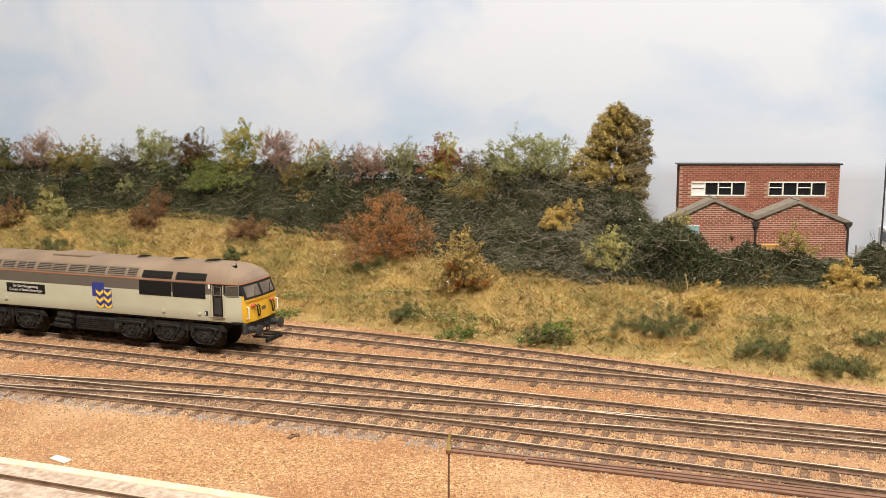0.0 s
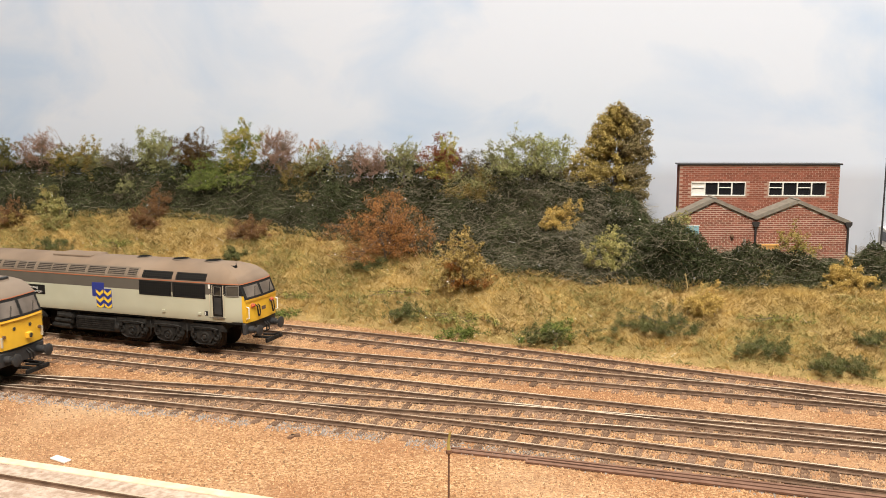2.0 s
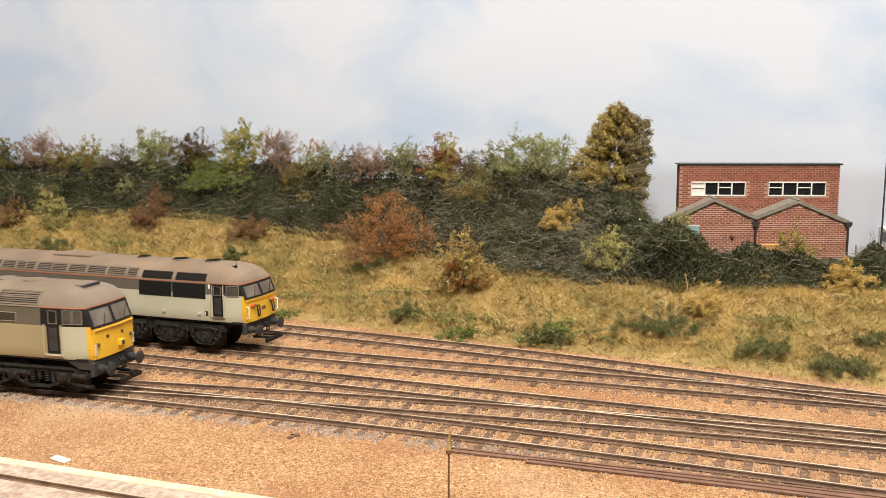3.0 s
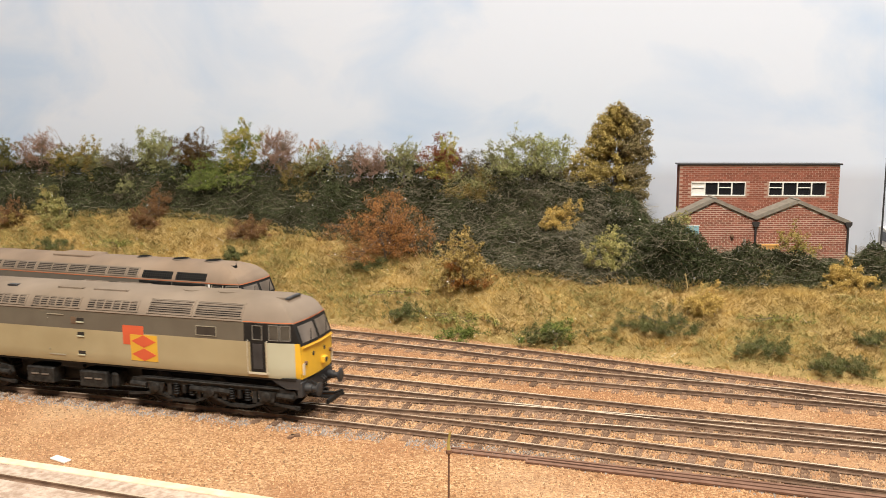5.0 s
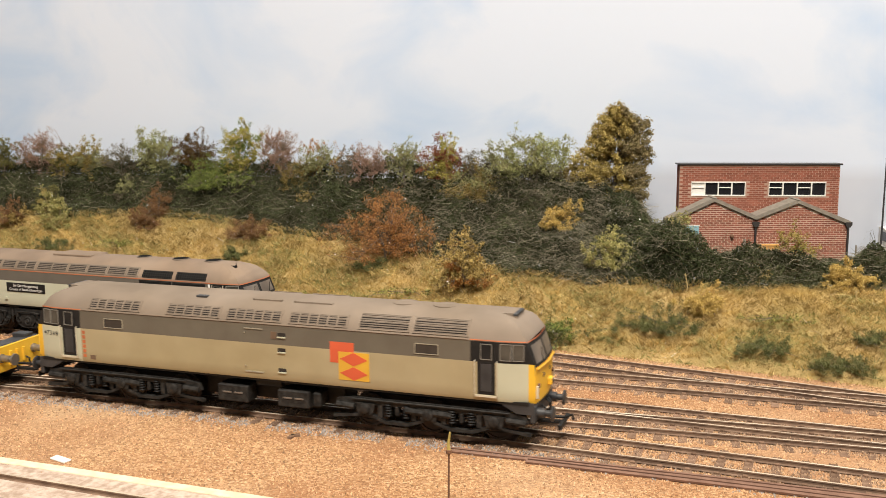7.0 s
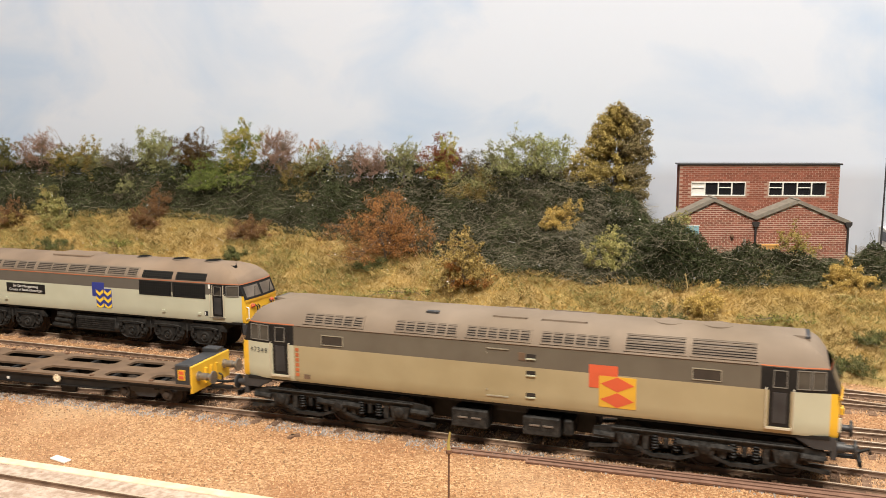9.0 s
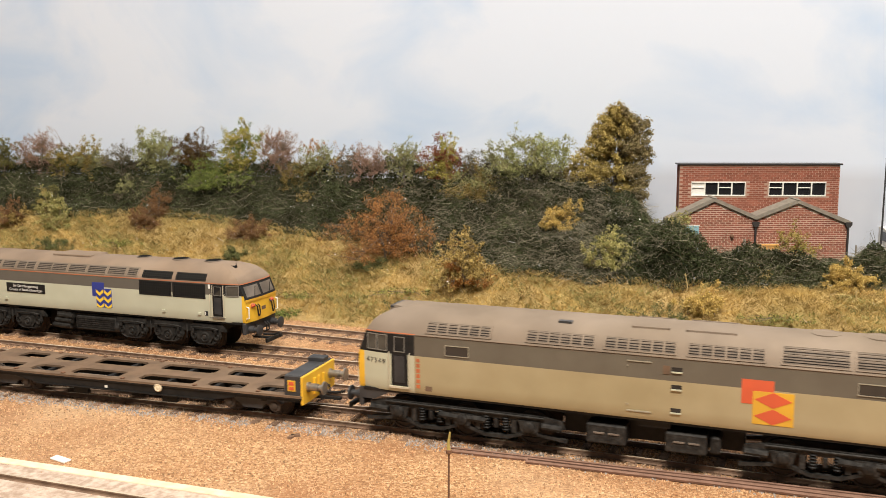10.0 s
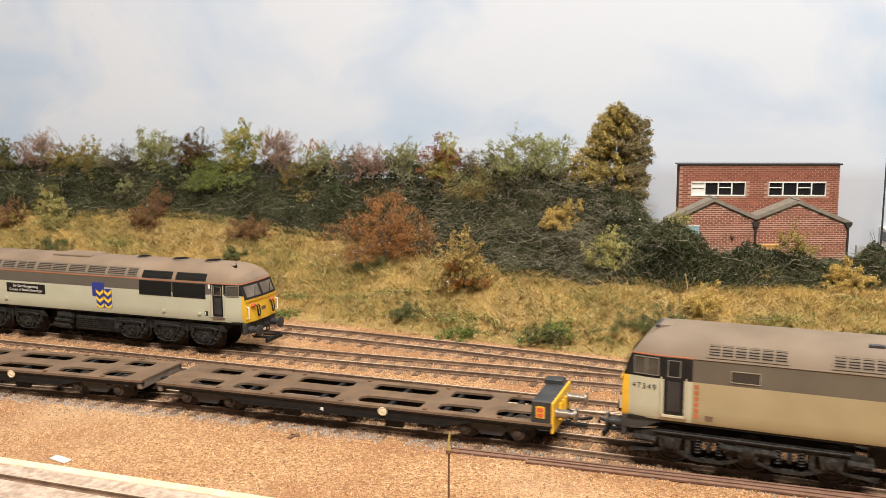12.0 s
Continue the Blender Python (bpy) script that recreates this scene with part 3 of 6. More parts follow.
def cab_front(shell, loco, sign, zs_low, zs_glass):
    part("cab_front", shell.front(zs_low, sign), M["yellow"], loco, "yellow warning panel", smooth=True)
    fr = part("windscreen_surround", shell.front(zs_glass, sign), M["black"], loco, smooth=True)
    z0, z1 = zs_glass[0] + 1.2, zs_glass[-1] - 1.2
    for a, b in ((-0.87, -0.07), (0.07, 0.87)):
        part("windscreen", shell.front([z0, (z0 + z1) / 2, z1], sign, y0=a, y1=b, out=0.15, n=5), M["screen"], fr, "dusty windscreen with reflections in its colour")
        c = (a + b) / 2
        x = shell.point(sign * 999, z0, 1).x + sign * 1.6
        y = 17 * c
        part("wiper", tube(bmesh.new(), [(x, y, z0), (x - 1.2 * sign, y + 2.2, z0 + 5)], 0.18, 4), M["black"], fr)


# ---- the moving locomotive ----
SPIN = []


def build_moving_locomotive():
    loco = thing("diesel_locomotive")
    tagged(loco, "weathered two-tone grey diesel locomotive with yellow cab ends", "locomotive")
    sh = Shell([(18.6, 17.3), (20, 17.9), (34.5, 18.3), (42.8, 18.1), (43.6, 17.8), (45.5, 17.0), (47.5, 15.7), (49.3, 13.8), (50.9, 11.0), (52.1, 7.5), (52.8, 3.8), (53.0, 0.0)],
               [(18.6, 120.3), (33.2, 120.3), (43.6, 116.6), (45.5, 115.3), (47.5, 113.9), (49.3, 111.8), (50.9, 108.6), (52.1, 104), (52.8, 99.5), (53.0, 95)], 0.0, 0.11)
    low = [18.6, 20, 24, 29, 34.5]
    up = [34.5, 37, 40, 42.8]
    xs = [-120.3, -117.6, -116.4, -110, -105.2, -94.2, -60, -20, 20, 60, 94.2, 105.2, 110, 116.4, 117.6, 120.3]

    def paint(x, z):
        ax = abs(x)
        if z > 34.5:
            return 2 if ax > 94.2 else 1
        return 4 if ax > 117.6 else (3 if ax > 105.2 or (x < -94.2) else 0)

    body = part("body", sh.sides(low + up[1:], xs, paint), [M["cream47"], M["dark47"], M["black"], M["cab47"], M["yellow"]], loco, "beige-dusted grey body sides with darker upper band", smooth=True)
    part("floor_plate", B(-118, 118, -16.8, 16.8, 17.6, 18.9), M["black"], loco)
    zr = [42.8, 43.6, 45.5, 47.5, 49.3, 50.9, 52.1, 52.8, 53.0]
    roof = part("roof", sh.roof(zr, [-118, -115, -112, -108, -104, -99, -95, -45, 0, 45, 95, 99, 104, 108, 112, 115, 118]), M["roof47"], loco, "dusty brown-grey curved roof", smooth=True)
    for sign in (-1, 1):
        cab_front(sh, loco, sign, [18.6, 22, 28, 33.2], [33.2, 38, 42.8])
        part("orange_line", sh.front([43.0, 43.35], sign, out=0.25), M["orange"], loco)
        buffers_and_hook(loco, 119.8 * sign, sign)
        for y, z, r in ((-6.0, 28.2, 1.0), (5.4, 28.2, 1.0), (-13.0, 25.4, 0.9), (12.6, 25.4, 0.9)):
            part("marker_light", lathe(bmesh.new(), (120.2 * sign, y, z), (sign, 0, 0), [(0, r), (1.4, r), (1.5, r * 0.6)], 12), M["rust"] if z < 26 else M["charcoal"], loco)
        lamp = part("headlight", B(*sorted((120.6 * sign, 123.2 * sign)), 1.6, 5.4, 21.6, 24.8, bev=0.4), M["yellow"], loco, "yellow headlight box")
        part("headlight_lens", lathe(bmesh.new(), (123.1 * sign, 3.5, 23.2), (sign, 0, 0), [(0, 1.2), (0.3, 1.2), (0.4, 0.8)], 12), M["charcoal"], lamp)
        tb = bmesh.new()
        tube(tb, [(121.0 * sign, -14.6, 32.4), (122.2 * sign, 0, 32.4), (121.2 * sign, 14.6, 32.4)], 0.4, 6)
        part("front_rail", tb, M["logo_yellow"], loco, "yellow horizontal handrail")
        for y in (-14.6, 14.6):
            part("lamp_iron", B(*sorted((119.9 * sign, 121.4 * sign)), y - 0.35, y + 0.35, 20.5, 25.5), M["rail_white"], loco)
        part("headcode_box", prism(bmesh.new(), [(98 * sign, 51.9), (108.6 * sign, 52.3), (109.8 * sign, 51.6), (110.6 * sign, 49.6), (98 * sign, 49.6)], -6.2, 6.2), M["roof47"], loco, "low dusty roof-end dome")
        part("headcode_lip", B(*sorted((108.2 * sign, 110.3 * sign)), -6.3, 6.3, 51.0, 52.2, bev=0.3), M["charcoal"], loco)
        # valance under the cab
        part("valance", prism(bmesh.new(), [(120 * sign, 18.6), (105 * sign, 18.6), (108 * sign, 16.6), (113 * sign, 14.0), (120 * sign, 14.0)], -16.6, 16.6), M["charcoal"], loco)
    for side in (-1, 1):
        for a, b in ((-113.9 - 3, -94), (94, 117)):
            part("orange_line", sh.patch(a, b, 43.05, 43.4, side, 0.25), M["orange"], loco)
        part("gutter", sh.patch(-93.5, 93.5, 43.0, 43.5, side, 0.4), M["roof47"], loco)
        for sg in (-1, 1):
            d0, d1 = sorted((sg * 97.2, sg * 104.4))
            door = part("cab_door", sh.patch(d0, d1, 21.2, 42.6, side, 0.12), M["black"], loco, "dark recessed cab door")
            sh.window("door_window", d0 + 1.5, d1 - 1.5, 35.8, 41.6, side, door, M["frame_grey"], 0.3)
            part("door_panel", sh.patch(d0 + 1.3, d1 - 1.3, 22.6, 33.8, side, 0.3), M["charcoal"], door)
            part("door_sill", sh.patch(d0 - 1.2, d1 + 1.2, 20.2, 21.0, side, 0.5), M["rail_white"], door)
            handrail(sh, loco, sg * 96.2, 21, 35.2, side)
            handrail(sh, loco, sg * 105.4, 21, 35.2, side)
            c0, c1 = sorted((sg * 106.6, sg * 110.6))
            sh.window("cab_window", c0, c1, 35.8, 42.0, side, loco, M["frame_grey"], 0.3)
            c0, c1 = sorted((sg * 111.6, sg * 115.6))
            sh.window("cab_window", c0, c1, 35.8, 42.0, side, loco, M["frame_grey"], 0.3)
            w0, w1 = sorted((sg * 70.9, sg * 80.6))
            sh.window("side_window", w0, w1, 36.0, 39.8, side, loco, M["window_trim"], 0.28)
        for a, b in ((-89.2, -62), (-47.4, -20.8), (-16.8, 9.4), (13.6, 40.2)):
            sh.louvre(a, b, 44.2, 48.4, side, 5, 6, loco)
        for a, b in ((45.8, 68), (69.8, 92.8)):
            sh.louvre(a, b, 44.2, 49.8, side, 7, 1, loco)
        # access panel, fillers and steps on the side
        pn = bmesh.new()
        for a, b, c, d in ((-8, 1.1, 40.6, 41.0), (-8, 1.1, 21.4, 21.9), (-8, -7.6, 38.6, 39.2), (-8, -7.4, 23.8, 24.4)):
            sh.patch(a, b, c, d, side, 0.35, -0.2, pn, 1)
        part("panel_edge", pn, M["window_trim"], loco)
        part("filler_plate", sh.patch(5.1, 7.7, 37, 40.1, side, 0.25), M["deck"], loco)
        for z0 in (38.1, 31.5, 22.6):
            # a flat dark plate paints the shade of the step's recess
            v = part("footstep", sh.patch(8.2, 12, z0, z0 + 1.6, side, 0.1), M["recess_shade"], loco)
            part("step_edge", sh.patch(8.2, 12, z0 - 0.5, z0, side, 0.6), M["cab47"], v)
        # square emblems
        em = part("emblem", sh.patch(32.8, 43.7, 29, 37.9, side, 0.12), M["red"], loco, "red square with yellow square and two red diamonds")
        part("emblem_square", sh.patch(36.7, 50.6, 21.8, 33.9, side, 0.2), M["logo_yellow"], em)
        for z in (30.9, 24.8):
            part("emblem_diamond", sh.diamond(43.6, z, 6.3, 2.9, side, 0.3), M["red"], em)
        for k, digit in enumerate("47349"):
            x = -111.8 - side * 1.95 * (k - 2)
            p, q = sh.point(x, 30.9, side, 0.14), sh.point(x + 1, 30.9, side, 0.14)
            words(digit, 3.0, M["charcoal"], loco, at(p.x, p.y, p.z, 90, 0, (0 if side < 0 else 180) + math.degrees(math.atan2(q.y - p.y, 1.0))), "running_number")
        ws = bmesh.new()
        for k in range(6):
            z = 21.0 + k * 2.2
            sh.patch(-93.4, -91.8, z, z + 1.5, side, 0.12, -0.2, ws, 1)
        part("warning_stripe", ws, M["orange"], loco, "column of orange warning marks")
        part("data_panel", sh.patch(-89.5, -86.6, 20.2, 22.2, side, 0.1), M["deck"], loco)
    part("roof_hatch", B(-36.4, -31, -10.5, -7.0, 51.2, 52.0), M["charcoal"], loco, m=pose(0, 0, 0, 0, 0, 0))
    for x0, x1 in ((12, 30), (-8, 6)):
        rb = bmesh.new()
        for a, b, c, d in ((x0, x1, -9.6, -9.0), (x0, x1, 9.0, 9.6), (x0, x0 + 0.6, -9.6, 9.6), (x1 - 0.6, x1, -9.6, 9.6)):
            box(rb, a, b, c, d, 51.2, 52.9 if abs(c) < 8 and abs(d) < 8 else 52.1)
        part("roof_panel_edge", rb, M["roof47"], roof)
    for x in (60, 78):
        part("fan_cowl", lathe(bmesh.new(), (x, 0, 52.45), (0, 0, 1), [(0, 5.6), (0.5, 5.6), (0.55, 5.0), (0.35, 4.8)], 24), M["roof47"], roof)
    # tanks between the bogies
    part("underframe_spine", B(-34, 34, -7, 7, 7, 17.8), M["black"], loco)
    for a, b in ((-23.4, -8.2), (6.4, 21.4)):
        for s in (-1, 1):
            lo, hi = sorted((s * 8, s * 16.4))
            t = part("battery_box", B(a, b, lo, hi, 6.6, 14.2, bev=0.5), M["frame_dirt_highlight"], loco, "dusty dark equipment box")
            y = s * 16.5
            for x in (a + 3, (a + b) / 2 + 1):
                part("box_handle", B(x, x + 4, *sorted((y - 0.1 * s, y + 0.3 * s)), 10.6, 11.2), M["grille"], t)
    part("air_tank", B(22.4, 26.2, -15, 15, 7.2, 14, bev=0.8), M["frame_dirt_highlight"], loco)
    part("pipe_clips", B(-4, 8, -15.5, -13, 15.2, 17.6), M["black"], loco)
    bogie(loco, 75.7, (-28, 0, 28), "beam", SPIN)
    bogie(loco, -74.0, (-28, 0, 28), "beam", SPIN)
    return loco


# ---- the parked locomotive ----
def build_parked_locomotive():
    loco = thing("diesel_locomotive", at(-216.0, 553.7, 0, 0, 0, -19.95))
    tagged(loco, "parked pale grey diesel locomotive with brown roof and yellow cab", "locomotive")
    sh = Shell([(18.2, 17.4), (19.5, 17.9), (33.4, 18.2), (39.4, 18.0), (40.2, 17.8), (42.0, 17.1), (44.2, 15.6), (46.0, 13.6), (47.6, 11.0), (48.8, 7.6), (49.5, 3.8), (49.7, 0.0)],
               [(18.2, 119.6), (31.2, 119.6), (40.2, 115.8), (42.0, 114.6), (44.2, 112.0), (46.0, 109), (47.6, 105.5), (48.8, 101), (49.5, 97), (49.7, 93)], 6.0, 0.10)
    zs = [18.2, 19.5, 24, 29, 33.4, 36, 39.4]
    xs = [-113.6, -112, -110, -105, -90, -50, -10, 30, 50.2, 96.8, 98.6, 108, 114, 117.4, 119.6]

    def paint(x, z):
        if z > 33.4:
            return 2 if x > 98.6 or x < -100 else 1
        return 3 if x > 117.4 or x < -112 else 0

    part("body", sh.sides(zs, xs, paint), [M["light56"], M["dark56"], M["black"], M["yellow"]], loco, "pale grey body sides below a dark grey band", smooth=True)
    part("floor_plate", B(-112, 117, -16.8, 16.8, 17.2, 18.5), M["black"], loco)
    roof = part("roof", sh.roof([39.4, 40.2, 42.0, 44.2, 46.0, 47.6, 48.8, 49.5, 49.7], [-113, -107, -100, -92, -87, -40, 0, 45, 88, 93, 101, 109, 116]), M["roof56"], loco, "brown dusty rounded roof", smooth=True)
    cab_front(sh, loco, 1, [18.2, 22, 27, 31.2], [31.2, 35, 39.4])
    cab_front(sh, loco, -1, [18.2, 22, 27, 31.2], [31.2, 35, 39.4])
    part("orange_line", sh.front([39.5, 39.9], 1, out=0.25), M["orange"], loco)
    part("front_ledge", sh.front([30.2, 31.2], 1, out=0.6), M["logo_yellow"], loco, "pale yellow ledge below the windscreens")
    buffers_and_hook(loco, 118.6, 1, (11.5, 18.0))
    buffers_and_hook(loco, -112.5, -1, (11.5, 18.0))
    for y in (-10.4, 9.6):
        cl = part("light_cluster", B(119.4, 121.2, y - 1.6, y + 1.6, 26.2, 28.6, bev=0.4), M["orange"], loco, "orange lamp cluster")
        for d in (-0.8, 0.8):
            part("lamp_lens", lathe(bmesh.new(), (121.0, y + d, 27.4), (1, 0, 0), [(0, 0.7), (0.5, 0.6), (0.7, 0.3)], 10), M["red"], cl)
    for y in (-8.0, 7.4):
        part("control_hose", tube(bmesh.new(), [(120.4, y, 27.6), (122.2, y, 26.6), (122.6, y + 0.1, 22.4), (122.4, y + 0.9, 20.9), (122.3, y + 1.9, 21.0), (122.2, y + 2.7, 22.6), (121.9, y + 2.8, 26.4), (120.4, y + 2.8, 27.4)], 0.4, 6), M["black"], loco, smooth=True)
    part("front_plate", B(120.6, 121.0, -1.6, 2.6, 23.4, 25.4), M["deck"], loco)
    for y in (-15.4, 15.4):
        part("handrail", tube(bmesh.new(), [(119.2, y, 20.5), (121.2, y, 20.9), (121.2, y, 27.0), (119.2, y, 27.4)], 0.35, 6), M["white"], loco, "off-white handrail")
    for side in (-1, 1):
        part("orange_line", sh.patch(-100, 117, 39.65, 39.95, side, 0.22), M["orange"], loco)
        d0, d1 = 99.8, 106.4
        door = part("cab_door", sh.patch(d0, d1, 21.4, 38.9, side, 0.12), M["black"], loco, "black cab door")
        sh.window("door_window", d0 + 1.1, d1 - 1.1, 33.4, 38.0, side, door, M["frame_grey"], 0.25)
        part("door_panel", sh.patch(d0 + 1.0, d1 - 1.0, 22.6, 32.0, side, 0.3), M["charcoal"], door)
        for xx in (d0 - 0.35, d1 + 0.05):
            part("door_edge", sh.patch(xx, xx + 0.3, 21.2, 39.0, side, 0.3), M["rail_white"], door)
        part("door_sill", sh.patch(d0 - 0.4, d1 + 0.4, 20.3, 21.2, side, 0.6), M["steel"], door)
        handrail(sh, loco, 98.4, 21, 34, side)
        handrail(sh, loco, 107.4, 21, 34, side)
        sh.window("cab_window", 108.8, 115.6, 33.4, 38.6, side, loco, M["frame_grey"], 0.35)
        part("notice", sh.patch(97.0, 98.2, 36.8, 39.2, side, 0.12), M["white"], loco)
        for a, b in ((50.6, 72.6), (73.4, 95.2)):
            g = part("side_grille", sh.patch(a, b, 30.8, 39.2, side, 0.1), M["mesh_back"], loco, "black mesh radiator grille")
            bm = bmesh.new()
            n = 15
            for k in range(n):
                x = a + (b - a) * (k + 0.5) / n
                sh.patch(x - 0.3, x + 0.3, 31.0, 39.0, side, 0.32, 0.0, bm, 1)
            for k in range(6):
                z = 31.4 + k * 1.45
                sh.patch(a, b, z - 0.2, z + 0.2, side, 0.36, 0.0, bm, 1)
            part("grille_mesh", bm, M["mesh"], g)
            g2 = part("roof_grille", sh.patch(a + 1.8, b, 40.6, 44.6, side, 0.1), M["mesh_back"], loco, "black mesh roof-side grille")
            bm = bmesh.new()
            for k in range(13):
                x = a + 1.8 + (b - a - 1.8) * (k + 0.5) / 13
                sh.patch(x - 0.3, x + 0.3, 40.7, 44.5, side, 0.32, 0.0, bm, 3)
            for k in range(4):
                z = 41.0 + k * 1.05
                sh.patch(a + 1.8, b, z - 0.18, z + 0.18, side, 0.36, 0.0, bm, 1)
            part("grille_mesh", bm, M["mesh"], g2)
        for a, b, cols in ((-100, -86, 1), (-85.4, -70, 1), (-69.4, -52, 1), (-51.4, -40.6, 1), (-39.8, -25.4, 2), (-24.4, -1.6, 2), (-1.0, 12.4, 1), (13.0, 27.0, 1), (27.5, 40.8, 1), (41.4, 49.4, 1)):
            sh.louvre(a + 0.3, b - 0.3, 41.0, 45.4, side, 5, cols, loco)
        pl = part("nameplate", sh.patch(-47.3, -18, 26.6, 32.2, side, 0.25), M["black"], loco, "black nameplate with white lettering")
        for text, z, size in (("Sir De Morgannwg", 30.5, 2.5), ("County of South Glamorgan", 28.2, 2.2)):
            p = sh.point(-32.6, z, side, 0.3)
            words(text, size, M["white"], pl, at(p.x, p.y, p.z, 90, 0, 0 if side < 0 else 180))
        em = part("emblem", sh.patch(17.1, 25.7, 27.6, 36.0, side, 0.12), M["blue"], loco, "blue square with yellow and blue chevrons")
        part("emblem_square", sh.patch(19.8, 30.9, 21.3, 32.6, side, 0.18), M["blue"], em)
        bm = bmesh.new()
        for c in (22.5, 28.2):
            for z in (31.0, 26.9, 22.8):
                for o in (0.26,):
                    v = [bm.verts.new(sh.point(px, pz, side, o)) for px, pz in ((c - 2.6, z + 1.1), (c, z - 0.9), (c + 2.6, z + 1.1), (c + 2.6, z - 0.9), (c, z - 2.9 if z > 23 else z - 2.0), (c - 2.6, z - 0.9))]
                    for q in ((0, 5, 4, 1), (1, 4, 3, 2)):
                        bm.faces.new([v[i] for i in (q if side < 0 else q[::-1])])
        part("emblem_chevrons", bm, M["chevron"], em)
        for xx in (66, 90, -49):
            part("lamp_bracket", sh.patch(xx, xx + 2, 21.6, 23.0, side, 0.8), M["light56"], loco)
        dp = part("data_panel", sh.patch(94.2, 96.4, 21.4, 24, side, 0.12), M["charcoal"], loco)
        part("data_bars", sh.patch(94.6, 95.1, 21.8, 23.6, side, 0.2), M["white"], dp)
    for xx, r in ((70, 5.2), (92, 5.2), (44, 4.4)):
        part("exhaust_ring", lathe(bmesh.new(), (xx - 3, 0, 49.0), (0, 0, 1), [(0, r), (0.9, r), (1.0, r - 0.5)], 24), M["grille"], roof)
        part("exhaust_opening", lathe(bmesh.new(), (xx - 3, 0, 49.9), (0, 0, 1), [(0, r - 0.8), (0.2, r - 0.8)], 24), M["mesh_back"], roof)
    part("roof_hatch", B(-20, 8, -8, 8, 48.6, 49.9, bev=0.3), M["roof56"], roof)
    part("aerial", tube(bmesh.new(), [(106, -3, 46.4), (106, -3, 51.4)], 0.16, 5), M["black"], roof)
    part("horn", lathe(bmesh.new(), (103, -4.5, 47.6), (1, 0, 0), [(0, 0.5), (3, 0.7), (4, 1.2)], 8), M["black"], roof)
    part("underframe_spine", B(-25, 36, -7, 7, 7, 17.4), M["black"], loco)
    for s in (-1, 1):
        lo, hi = sorted((s * 8, s * 16.2))
        t = part("fuel_tank", B(2.1, 31.0, lo, hi, 6.4, 14.8, bev=0.6), M["frame_dirt_highlight"], loco, "ribbed dark grey fuel tank")
        for k in range(6):
            part("tank_rib", B(2.8, 30.2, *sorted((s * 16.1, s * 16.6)), 7.2 + k * 1.2, 7.8 + k * 1.2), M["frame_dirt_highlight"], t)
        part("equipment_case", B(-12.5, -1.0, lo, hi, 6.0, 17.0, bev=0.8), M["frame_dirt_highlight"], loco)
        for k in range(3):
            part("air_cylinder", tube(bmesh.new(), [(-15 + k * 2, s * 15.5, 8 + 3 * k), (-1 + k, s * 16.5, 8 + 3 * k)], 1.5, 10), M["frame_dirt_highlight"], loco, smooth=True)
        part("pipe", tube(bmesh.new(), [(-12, s * 15, 15.8), (30, s * 15, 15.6), (36, s * 15, 17)], 0.5, 6), M["frame_dirt_highlight"], loco)
        part("air_cylinder", tube(bmesh.new(), [(31.4, s * 15, 9.5), (34.5, s * 15, 9.5)], 3.0, 12), M["frame_dirt_highlight"], loco, smooth=True)
    still = []
    bogie(loco, 68.2, (-24.8, 0, 24.8), "box", still)
    bogie(loco, -58.5, (-24.8, 0, 24.8), "box", still)
    return loco


